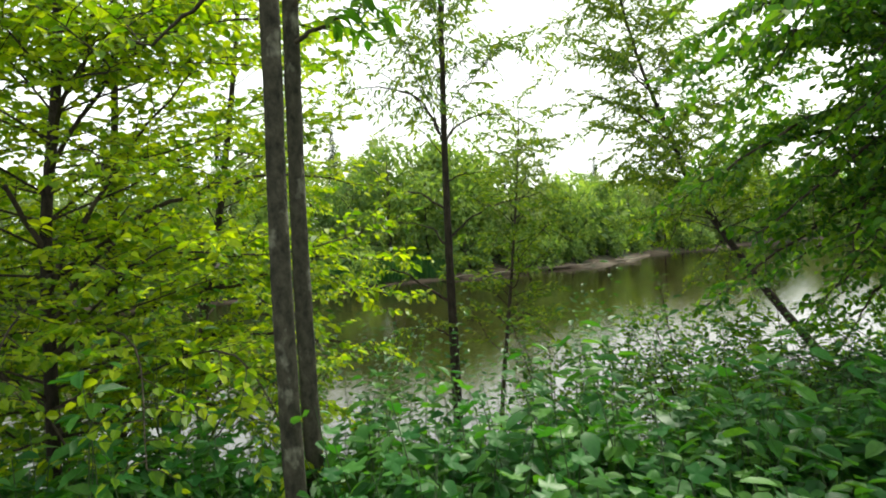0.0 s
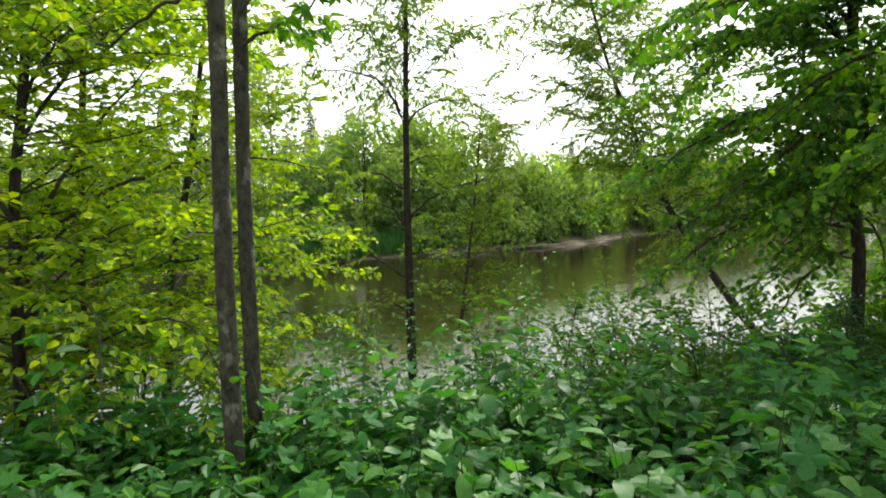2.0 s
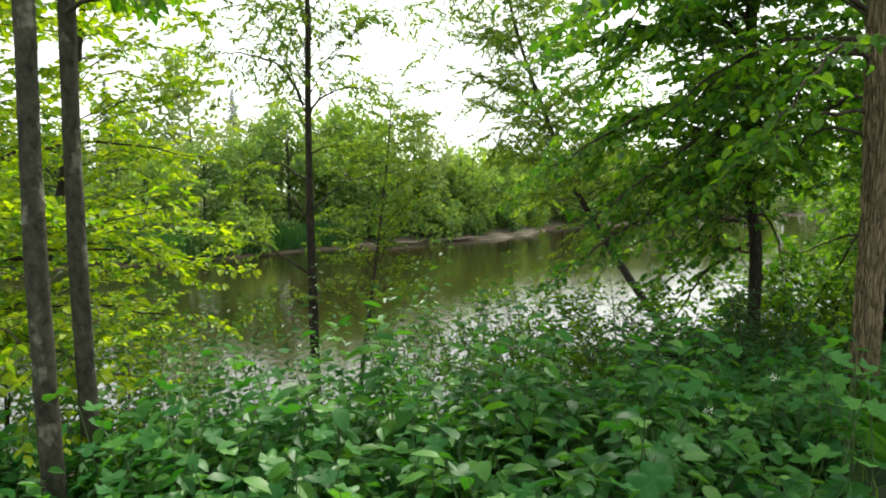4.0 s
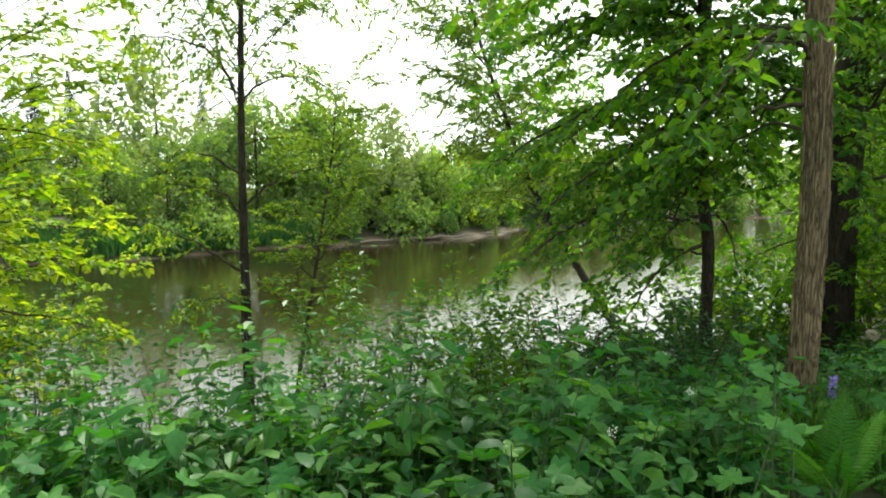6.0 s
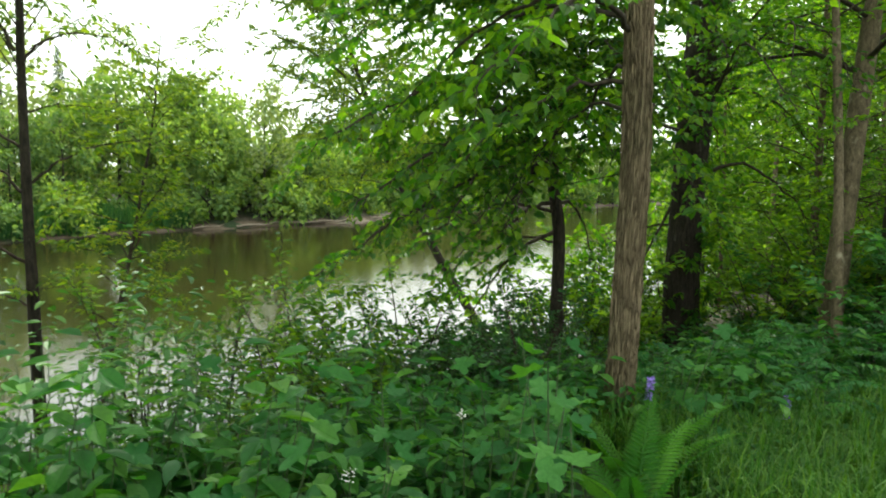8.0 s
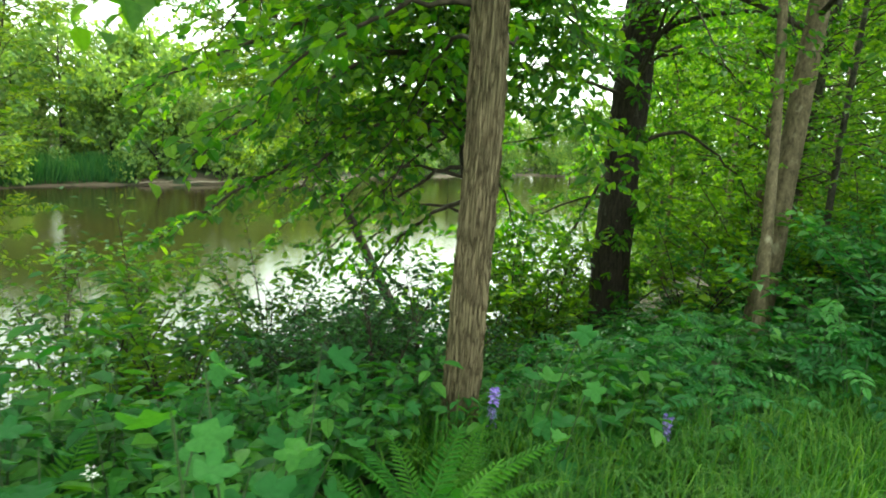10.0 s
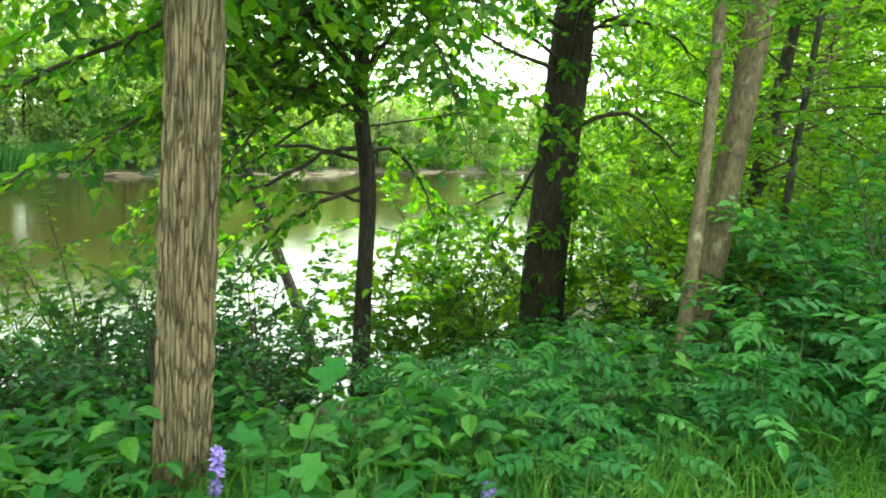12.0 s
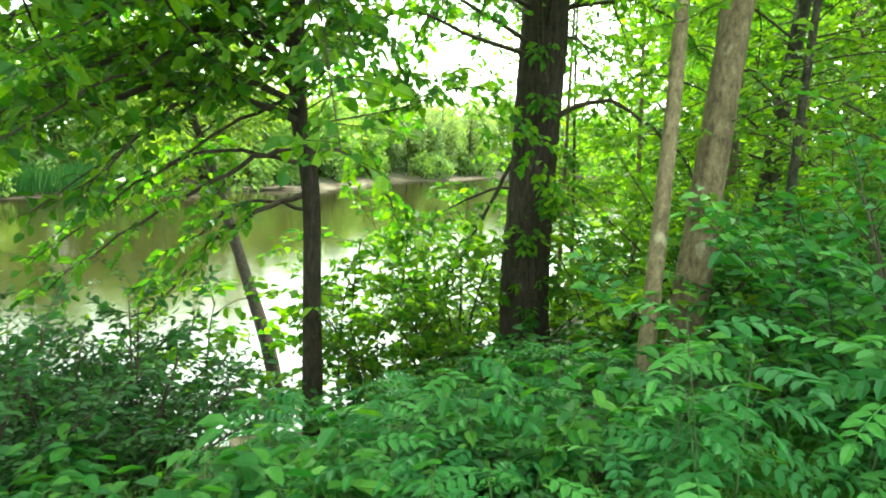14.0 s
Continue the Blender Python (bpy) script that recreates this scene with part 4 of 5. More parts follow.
# unseen trees added behind the path, to close the wood and shade it
for (x, y, s) in [(-3.5, -4.5, 101), (1.0, -5.5, 102), (5.0, -4.6, 103), (9.5, -3.4, 104), (13.5, -0.5, 105), (-6.8, -1.0, 106), (-7.0, 3.6, 107)]:
    z = gz(x, y)
    tree("wood_tree", "unseen tall woodland tree added behind the path", [(x, y, z - 0.1), (x, y + 0.1, z + 3), (x + 0.2, y, z + 7), (x + 0.2, y + 0.1, z + 11)], 0.16, 0.05, BARK_GREY, LEAF_DARK, leaf=(0.2, 0.62), seed=s, sides=12,
         auto={"n": 9, "from": 0.32, "len": 2.8, "rise": (0, 0.5), "taper": 0.3, "sag": 0.2}, spacing=0.6, twig_len=0.8, per=6, group="trees behind the path")


# ---- far bank ----
def far_crown(g, height, width, n, size, low=0.02):
    lobes = []
    for _ in range(26):
        h = g.uniform(low, 0.95)
        rad = width * 0.5 * math.sin(math.pi * min(0.98, 0.18 + 0.8 * h)) ** 0.8
        a = g.uniform(0, 6.28)
        lobes.append((rad * 0.75 * math.cos(a), rad * 0.75 * math.sin(a), h * height, width * g.uniform(0.1, 0.22)))
    lobes = np.array(lobes)
    pick = g.integers(0, len(lobes), n)
    d = unit(g.normal(0, 1, (n, 3)))
    rad = lobes[pick, 3] * g.uniform(0.45, 1.08, n) ** 0.5
    P = lobes[pick, :3] + d * rad[:, None] * np.array([1, 1, 1.15])
    D = unit(d * 0.6 + g.normal(0, 0.6, (n, 3)) + np.array([0, 0, -0.3]))
    N = unit(d + g.normal(0, 0.5, (n, 3)) + np.array([0, 0, 0.6]))
    L = size * g.uniform(0.6, 1.4, n)
    return small_leaves(P, D, N, L, L * 0.66)


def far_tree(seed, height, width, mat, n, size):
    g = np.random.default_rng(seed)
    root = new("riverside_tree")
    sh = Shell()
    sh.add(*tube(curve([(0, 0, -0.4), (0.1, 0, height * 0.4), (0.0, 0.1, height * 0.9)], 14), np.linspace(0.11, 0.02, 14), 8, 0.1))
    for k in range(6):
        a, h = g.uniform(0, 6.28), height * g.uniform(0.3, 0.75)
        e = np.array([math.cos(a), math.sin(a), 0.9]) * width * 0.33
        sh.add(*tube(curve([(0.05, 0.03, h), np.array([0, 0, h]) + e * 0.5, np.array([0, 0, h]) + e], 8), np.linspace(0.04, 0.01, 8), 5))
    part("trunk", sh.mesh("trunk", BARK_GREY), root)
    sh = Shell()
    sh.add(*far_crown(g, height, width, n, size))
    part("crown", sh.mesh("crown", mat, False), root, "rounded leafy crown")
    return root


def spruce(seed, height, width):
    g = np.random.default_rng(seed)
    root = new("spruce_tree")
    part("trunk", mesh_from("trunk", *tube(curve([(0, 0, -0.3), (0, 0, height * 0.5), (0, 0, height)], 12), np.linspace(0.12, 0.01, 12), 8), BARK_BLACK), root)
    sh = Shell()
    P, D, N, L = [], [], [], []
    h = 0.08 * height
    while h < height:
        k = 1 - h / height
        for a in g.uniform(0, 6.28, 11):
            reach = width * 0.5 * (k * 0.92 + 0.05) * g.uniform(0.7, 1.1)
            for u in np.linspace(0.15, 1, 7):
                c = np.array([math.cos(a), math.sin(a), 0]) * reach * u + np.array([0, 0, h + g.uniform(-0.14, 0.14) - 0.25 * reach * u])
                for sg in (-1, 1):
                    P.append(c + g.normal(0, 0.03, 3))
                    D.append(np.array([math.cos(a + sg * 0.7), math.sin(a + sg * 0.7), -0.35]) + g.normal(0, 0.15, 3))
                    N.append(np.array([0, 0, 1]) + g.normal(0, 0.3, 3))
                    L.append(0.4 * g.uniform(0.6, 1.2) * (0.2 + 1.0 * k))
        h += 0.2
    L = np.array(L)
    sh.add(*small_leaves(np.array(P), np.array(D), unit(np.array(N)), L, L * 0.4))
    part("crown", sh.mesh("crown", NEEDLE, False), root, "dark pointed needle crown")
    return root


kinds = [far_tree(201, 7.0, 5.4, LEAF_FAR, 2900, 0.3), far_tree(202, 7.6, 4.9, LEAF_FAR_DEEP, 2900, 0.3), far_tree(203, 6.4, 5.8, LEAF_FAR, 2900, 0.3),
         far_tree(204, 8.0, 5.0, LEAF_FAR_HAZE, 2700, 0.28), far_tree(205, 7.0, 5.6, LEAF_FAR_DEEP, 2900, 0.3)]
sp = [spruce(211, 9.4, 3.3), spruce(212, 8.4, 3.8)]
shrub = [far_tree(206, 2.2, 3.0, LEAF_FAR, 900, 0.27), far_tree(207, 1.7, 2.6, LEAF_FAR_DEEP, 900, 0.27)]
FARLAB = ["rounded green riverside tree on the far bank", "deep green riverside tree on the far bank", "broad light green tree on the far bank", "airy willow on the far bank, grey-green haze put into its leaves", "bushy deep green tree on the far bank"]
for o, lb in zip(kinds, FARLAB):
    tagged(o, lb, "tree", "trees on the far bank")
for o in sp:
    tagged(o, "dark pointed spruce above the far wood", "spruce", "spruces on the far bank")
for o, lb in zip(shrub, ["low light green shrub at the far shore", "low deep green shrub at the far shore"]):
    o.name = "riverside_shrub"
    tagged(o, lb, "shrub", "shrubs on the far bank")


def farz(x, y):
    return float(land(np.array(x), np.array(y)))


used = set()


def put(src, x, y, s=1.0, rz=0.0):
    m = pose(x, y, farz(x, y), 0, 0, rz) @ Matrix.Scale(s, 4)
    if src.name in used:
        o = copy_thing(src, Matrix())
    else:
        o = src
        used.add(src.name)
    o.matrix_basis = m


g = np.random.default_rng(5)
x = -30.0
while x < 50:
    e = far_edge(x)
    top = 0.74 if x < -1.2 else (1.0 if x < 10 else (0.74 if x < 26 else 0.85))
    # past the bend half the picks are the crown coloured strongest with haze
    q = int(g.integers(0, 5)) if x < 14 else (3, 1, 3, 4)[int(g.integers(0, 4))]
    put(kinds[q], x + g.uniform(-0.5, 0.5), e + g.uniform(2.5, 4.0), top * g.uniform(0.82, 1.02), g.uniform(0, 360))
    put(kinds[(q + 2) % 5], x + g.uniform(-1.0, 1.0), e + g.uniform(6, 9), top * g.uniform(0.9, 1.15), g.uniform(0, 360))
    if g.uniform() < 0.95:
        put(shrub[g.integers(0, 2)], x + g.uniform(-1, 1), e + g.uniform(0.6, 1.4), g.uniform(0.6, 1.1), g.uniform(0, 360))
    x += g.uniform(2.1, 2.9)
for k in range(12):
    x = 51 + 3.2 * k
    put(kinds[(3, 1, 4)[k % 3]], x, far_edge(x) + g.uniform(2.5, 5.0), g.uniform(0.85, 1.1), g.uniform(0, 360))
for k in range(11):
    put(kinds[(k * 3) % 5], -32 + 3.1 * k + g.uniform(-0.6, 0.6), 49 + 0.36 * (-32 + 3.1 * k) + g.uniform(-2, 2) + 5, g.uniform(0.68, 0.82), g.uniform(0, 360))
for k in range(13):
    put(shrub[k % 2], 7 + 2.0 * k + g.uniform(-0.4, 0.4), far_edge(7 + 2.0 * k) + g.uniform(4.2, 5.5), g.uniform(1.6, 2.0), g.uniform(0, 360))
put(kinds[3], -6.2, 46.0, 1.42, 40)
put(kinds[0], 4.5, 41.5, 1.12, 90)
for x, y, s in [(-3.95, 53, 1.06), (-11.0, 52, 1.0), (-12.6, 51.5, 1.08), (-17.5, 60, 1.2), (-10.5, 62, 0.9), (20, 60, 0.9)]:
    put(sp[0] if s > 1 else sp[1], x, y, s, g.uniform(0, 360))

deep = far_tree(208, 8.0, 5.2, LEAF_WOOD, 2600, 0.3)
deep.name = "deep_wood_tree"
tagged(deep, "leafy green tree deep in the near wood", "tree", "trees deep in the wood")
for x, y, s in [(18.3, 16.1, 0.95), (21.3, 17.5, 1.1), (19.9, 14.6, 1.1), (23.5, 16.5, 1.15), (21.0, 13.2, 1.15), (24.0, 14.3, 1.2), (22.0, 11.8, 1.2), (25.2, 22.0, 1.2)]:
    put(deep, x, y, s, g.uniform(0, 360))

g = np.random.default_rng(6)
n = 5200
rx = g.uniform(-9.5, 3.5, n)
ry = np.array([far_edge(a) for a in rx]) + g.uniform(0.1, 1.6, n)
L = g.uniform(0.7, 1.25, n)
sh = Shell()
sh.add(*leaves(np.stack([rx, ry, land(rx, ry)], -1), np.stack([g.normal(0, 0.14, n), g.normal(0, 0.14, n), np.ones(n)], -1), unit(np.stack([g.normal(0, 1, n), g.normal(0, 1, n), 0 * rx + 0.01], -1)), L, 0 * L + 0.05, droop=0.12))
tagged(new("reeds", sh.mesh("reeds", REED, False)), "green reed bed along the far shore", "reeds", kind="stuff")

for (x, y, a, l, r) in [(9.5, -0.1, 12, 3.6, 0.09), (11.8, 0.1, 20, 2.6, 0.06), (7.0, 0.0, 25, 2.4, 0.06), (15.5, 0.1, 15, 3.0, 0.07), (4.5, 0.2, 28, 1.8, 0.05)]:
    me = mesh_from("driftwood_log", *tube(curve([(-l / 2, 0, 0), (-l / 6, 0.06, 0.05), (l / 4, -0.05, 0.03), (l / 2, 0.05, 0.12)], 20), np.linspace(r, r * 0.5, 20), 10, 0.15, 0.008, 3), DRIFT)
    lg = new("driftwood_log", me)
    lg.matrix_basis = pose(x, far_edge(x) + y, WATER + 0.1, 0, 0, a)
    tagged(lg, "bleached driftwood log lying along the shore", "driftwood", "driftwood along the far shore")


# ---- undergrowth ----
def broad_leaf(name, mat, ln, wd, lobes=0, fold=0.1):
    """One leaf lying along +y from its stalk, cupped and drooping at the tip."""
    v, f = [], []
    n = 7
    for k in range(n):
        u = k / (n - 1)
        w = wd * 0.5 * (math.sin(math.pi * min(1, u * 0.93 + 0.05)) ** 0.75) * (1.12 - 0.5 * u)
        if lobes:
            w *= 1 + 0.28 * math.cos(u * math.pi * 2 * lobes)
        if k in (0, n - 1):
            w = 0.001 if k else wd * 0.04
        y, z = ln * u, -0.22 * ln * u * u + 0.03 * ln * math.sin(3 * u)
        for s in (-1, 0, 1):
            v.append((s * w, y + (0.04 * ln if s and lobes else 0), z + abs(s) * (fold * w + 0.012 * ln * math.sin(9 * u + s))))
    for k in range(n - 1):
        for s in (0, 1):
            a = k * 3 + s
            f.append((a, a + 1, a + 4, a + 3))
    v += [(0, -0.35 * ln, 0.05 * ln), (0.004, 0, 0), (0, 0, 0.004), (-0.004, -0.35 * ln, 0.05 * ln)]
    f.append((len(v) - 4, len(v) - 3, len(v) - 2, len(v) - 1))
    return mesh_from(name, np.array(v), np.array(f), mat)


def lobed_leaf(name, mat, size):
    """A five-lobed toothed leaf around its stalk, cupped, along +y."""
    v, f = [(0, 0.0, 0.02 * size), (0, 0.3 * size, 0)], []
    n = 30
    for k in range(n):
        a = -2.55 + 5.1 * k / (n - 1)
        lobe = 0.55 + 0.45 * abs(math.cos(2.5 * a * 0.98)) ** 1.1
        r = size * 0.62 * lobe * (1.0 - 0.16 * abs(a)) * (1.0 if k % 2 else 0.93)
        x, y = r * math.sin(a), 0.3 * size + r * math.cos(a)
        v.append((x, y, 0.16 * abs(x) - 0.2 * (y - 0.2 * size) ** 2 / size + 0.05 * size * math.cos(5 * a)))
    for k in range(n - 1):
        f.append((1, 2 + k + 1, 2 + k, 2 + k))
    f = [(a, b, c) for a, b, c, _ in f] + [(0, 1, 2), (0, 1 + n, 1)]
    return mesh_from(name, np.array(v), np.array(f), mat)


def pinnate_leaf(name, mat, ln, pairs, leaflet, width, taper):
    """A compound leaf or fern frond along +y with leaflets on both sides."""
    P, D, L = [], [], []
    arch = lambda u: np.array([0, ln * u * (1 - 0.12 * u), 0.16 * ln * u - 0.28 * ln * u * u])
    for k in range(pairs):
        u = 0.2 + 0.76 * k / max(1, pairs - 1)
        s = leaflet * (math.sin(math.pi * (0.18 + 0.74 * u)) if taper == 0 else (1 - taper * u))
        for sg in (-1, 1):
            P.append(arch(u))
            D.append((sg, 0.55, -0.12))
            L.append(s)
    P.append(arch(0.97)); D.append((0, 1, -0.4)); L.append(leaflet * (0.9 if taper == 0 else 0.35))
    L = np.array(L)
    sh = Shell()
    N = np.array([(0, 0.15, 1.0)] * len(P)) + np.random.default_rng(pairs).normal(0, 0.12, (len(P), 3))
    sh.add(*leaves(np.array(P), np.array(D), N, L, L * width, fold=0.1, droop=0.18))
    sh.add(*tube(np.array([arch(u) for u in np.linspace(0, 1, 8)]), np.linspace(0.004, 0.0015, 8), 4))
    return sh.mesh(name, mat, False)


HERB_LEAVES = [broad_leaf("leaf", HERB, 0.14, 0.095), lobed_leaf("leaf", HERB, 0.14), broad_leaf("leaf", HERB, 0.115, 0.065), broad_leaf("leaf", HERB, 0.15, 0.085)]
BIG_LEAF = [lobed_leaf("leaf", THIMBLE, 0.175), lobed_leaf("leaf", THIMBLE, 0.145)]
ASH_LEAF = [pinnate_leaf("leaf", ASH, 0.34, 5, 0.10, 0.54, 0), pinnate_leaf("leaf", ASH, 0.28, 4, 0.095, 0.55, 0)]
FROND = [pinnate_leaf("frond", FERN, 0.62, 22, 0.13, 0.22, 0.8), pinnate_leaf("frond", FERN, 0.5, 19, 0.11, 0.22, 0.8)]


def herb(name, label, leafset, height, stems, per, seed, lean=0.25, category="plant", group="", scale=1.0, pitch=(-35, 15)):
    """Stems with leaves on stalks, alternate up each stem."""
    g = np.random.default_rng(seed)
    root = new(name)
    tagged(root, label, category, group)
    for s in range(stems):
        a = g.uniform(0, 6.28)
        h = height * g.uniform(0.7, 1.1)
        tilt = lean * g.uniform(0.3, 1.2)
        b = np.array([g.normal(0, 0.04), g.normal(0, 0.04), -0.05])
        top = b + np.array([math.cos(a) * h * tilt, math.sin(a) * h * tilt, h])
        st = curve([b, (b + top) / 2 + [0, 0, 0.06 * h] + g.normal(0, 0.02, 3), top], 8)
        stalk = part("stem", mesh_from("stem", *tube(st, np.linspace(0.005, 0.002, 8), 5), STEM), root)
        for k in range(per):
            u = 0.3 + 0.7 * k / max(1, per - 1)
            c = np.array([np.interp(u, np.linspace(0, 1, 8), st[:, m]) for m in range(3)])
            az = math.degrees(a) + k * 137.5 + g.uniform(-25, 25)
            lf = part("leaf", leafset[g.integers(0, len(leafset))], stalk)
            lf.matrix_basis = pose(*c, g.uniform(*pitch), g.uniform(-22, 22), az) @ Matrix.Scale(scale * g.uniform(0.7, 1.2) * (1.1 - 0.35 * u), 4) @ Matrix.Translation((0, 0.035, 0))
    return root


def herb_mass(name, label, mat, height, stems, per, seed, lean=0.25, group="", size=0.1, ratio=0.7):
    """A plant whose many small leaves are one mesh."""
    g = np.random.default_rng(seed)
    root = new(name)
    tagged(root, label, "plant", group)
    st_all, fol = Shell(), Shell()
    for s in range(stems):
        a = g.uniform(0, 6.28)
        h = height * g.uniform(0.6, 1.1)
        tilt = lean * g.uniform(0.3, 1.3)
        b = np.array([g.normal(0, 0.06), g.normal(0, 0.06), -0.05])
        top = b + np.array([math.cos(a) * h * tilt, math.sin(a) * h * tilt, h])
        st = curve([b, (b + top) / 2 + [0, 0, 0.06 * h] + g.normal(0, 0.02, 3), top], 8)
        st_all.add(*tube(st[::2], np.linspace(0.005, 0.002, 4), 3))
        u = np.linspace(0.22, 1, per)
        c = np.stack([np.interp(u, np.linspace(0, 1, 8), st[:, m]) for m in range(3)], -1)
        az = a + np.arange(per) * 2.4 + g.uniform(-0.4, 0.4, per)
        d = np.stack([np.cos(az), np.sin(az), g.uniform(-0.35, 0.25, per)], -1)
        L = size * g.uniform(0.7, 1.25, per) * (1.15 - 0.4 * u)
        N = unit(np.stack([g.normal(0, 0.3, per), g.normal(0, 0.3, per), np.ones(per)], -1))
        fol.add(*leaves(c + d * 0.03, d, N, L, L * ratio, fold=0.12, droop=0.2))
    tagged(part("stalk", st_all.mesh("stalk", STEM), root), kind="stuff")
    tagged(part("foliage", fol.mesh("foliage", mat, False), root, "leaves along the stems"), kind="stuff")
    return root


def fern(name, label, seed, n=9, scale=1.0):
    g = np.random.default_rng(seed)
    root = new(name)
    tagged(root, label, "fern", "ferns beside the path")
    for k in range(n):
        f = part("frond", FROND[k % 2], root)
        f.matrix_basis = pose(0, 0, 0.02, g.uniform(35, 62), g.uniform(-15, 15), k * 360 / n + g.uniform(-18, 18)) @ Matrix.Scale(scale * g.uniform(0.75, 1.1), 4)
    return root


def rise(x, y):
    """Plants grow lower on the open left bank and down the slope."""
    return float(np.interp(x, [-3, 0.5, 3.0], [0.82, 0.95, 1.02]) * np.interp(y, [3.0, 5.0], [1.0, 0.85]))


def scatter(protos, places, g, tilt=6, lo=0.8, hi=1.25, lift=0.0, shaped=True):
    fresh = list(protos)
    for x, y in places:
        k = int(g.integers(0, len(protos)))
        m = pose(x, y, gz(x, y) + lift, g.uniform(-tilt, tilt), g.uniform(-tilt, tilt), g.uniform(0, 360)) @ Matrix.Scale(g.uniform(lo, hi) * (rise(x, y) if shaped else 1.0), 4)
        if protos[k] in fresh:
            fresh.remove(protos[k])
            o = protos[k]
        else:
            o = copy_thing(protos[k], Matrix())
        o.matrix_basis = m


FERN_SPOTS = [(4.15, 2.75), (3.0, 3.45), (4.45, 3.15)]


def clear(x, y):
    """Keeps plants off the path, out of the trunks and out of the water."""
    walkline = np.interp(x, [-8, -1, 0.3, 1.5, 3.6, 5.0, 6.0, 9.0], [-0.2, -0.2, 0.0, 0.45, 1.2, 1.65, 1.9, 2.6])
    ferny = min((x - a) ** 2 + (y - b) ** 2 for a, b in FERN_SPOTS) < 0.16
    return y > walkline + 1.25 and gz(x, y) > WATER + 0.03 and not ferny


def places(g, n, x0, x1, y0, y1, gap=0.22, ok=None):
    got, tries = [], 0
    while len(got) < n and tries < n * 40:
        tries += 1
        x, y = g.uniform(x0, x1), g.uniform(y0, y1)
        if not clear(x, y) or (ok and not ok(x, y)):
            continue
        if all((x - a) ** 2 + (y - b) ** 2 > gap * gap for a, b in got):
            got.append((x, y))
    return got


def grassy(x, y):
    return x > 4.6 and y < 2.7 + 0.33 * (x - 4.6) + 0.3


g = np.random.default_rng(17)
herbs = [herb("leafy_plant", "broad-leaved green plant in the bank undergrowth", HERB_LEAVES, 0.68, 5, 6, 301, group="undergrowth plants"), herb("leafy_plant", "broad-leaved green plant in the bank undergrowth", HERB_LEAVES, 0.58, 5, 6, 302, group="undergrowth plants"),
         herb("leafy_plant", "tall broad-leaved plant in the bank undergrowth", HERB_LEAVES, 0.8, 4, 8, 303, group="undergrowth plants")]
scatter(herbs, places(g, 40, -2.6, 4.8, 1.0, 3.4, 0.3), g)
masses = [herb_mass("nettle_clump", "clump of leafy green stems on the bank", HERB_MASS, h, 9, 12, 306 + k, 0.42, "leafy clumps on the bank", 0.125, 0.6) for k, h in enumerate((0.56, 0.66, 0.48))]
scatter(masses, [(0.85, 2.75), (0.62, 2.6), (1.1, 2.8), (0.8, 2.4), (1.35, 2.7), (0.4, 2.85), (1.1, 2.5)] + places(g, 240, -5.0, 8.5, 1.0, 5.2, 0.16, lambda x, y: not grassy(x, y) and (x > 2.6 or y < 3.9) and (x < 5.4 or y < 4.3)), g)
low = [herb_mass("low_herb", "low leafy herb among the path grass", HERB_MASS, 0.3, 7, 8, 309, 0.5, "low herbs in the grass", 0.07)]
scatter(low, [(6.9, 4.9), (7.2, 5.2), (7.0, 5.5), (7.4, 5.6), (6.7, 5.3), (7.6, 5.1), (7.3, 4.8), (7.7, 5.8), (6.5, 4.9), (8.0, 5.4), (6.3, 4.6), (7.1, 6.0), (6.6, 5.8)] + places(g, 70, 4.4, 9.0, 2.2, 4.6, 0.16, grassy), g)
lights = [herb_mass("slender_plant", "slender plant with small light green leaves on the slope", HERB_LIGHT, h, 6, 16, 311 + k, 0.2, "slender plants of the slope", 0.075, 0.55) for k, h in enumerate((0.95, 1.2, 0.8))]
scatter(lights, places(g, 26, -4.5, 4.5, 3.2, 8.0, 0.36, lambda x, y: x < 3.0 or y > 5.0), g)
scatter([herb_mass("leafy_stalk", "tall stalk with broad dark leaves above the undergrowth", HERB_MASS, 1.0, 3, 13, 319, 0.16, "leafy stalks on the bank", 0.14, 0.6)], [(0.2, 3.2), (0.55, 3.0), (0.85, 3.35), (1.2, 3.1), (1.55, 3.4), (1.85, 3.0), (2.2, 3.4), (2.55, 3.15), (2.9, 3.5), (1.0, 3.7), (1.9, 3.7), (-0.15, 3.6), (-0.8, 3.2), (-1.3, 3.0), (3.3, 3.3), (2.4, 2.7)], g, 6, 0.8, 1.12, shaped=False)
scatter([herb_mass("thin_shoot", "tall thin leafy shoot on the bank", HERB_LIGHT, 1.25, 4, 20, 316, 0.2, "tall shoots on the bank", 0.1, 0.5)], [(0.2, 3.9), (0.0, 4.4), (0.8, 4.4), (1.5, 4.5), (1.9, 4.2), (2.4, 4.6), (2.2, 3.9), (2.9, 4.8), (-0.7, 4.0), (-1.3, 3.7), (3.3, 4.6), (1.1, 5.1), (2.6, 5.4), (3.0, 4.0)], g, 5, 0.75, 1.1, shaped=False)
scatter([herb_mass("leafy_shoot", "tall slender shoot with light leaves on the lower slope", HERB_LIGHT, 2.0, 3, 34, 318, 0.16, "leafy shoots of the lower slope", 0.11, 0.5)], [(2.1, 6.1), (3.2, 6.0), (-0.2, 5.8), (0.4, 6.1), (0.9, 5.6), (1.3, 6.3), (1.6, 5.7), (0.1, 7.0), (0.7, 6.9), (1.5, 7.1), (2.3, 5.6), (-0.9, 6.2), (-0.4, 6.5), (3.9, 5.9)], g, 6, 0.6, 1.05, shaped=False)
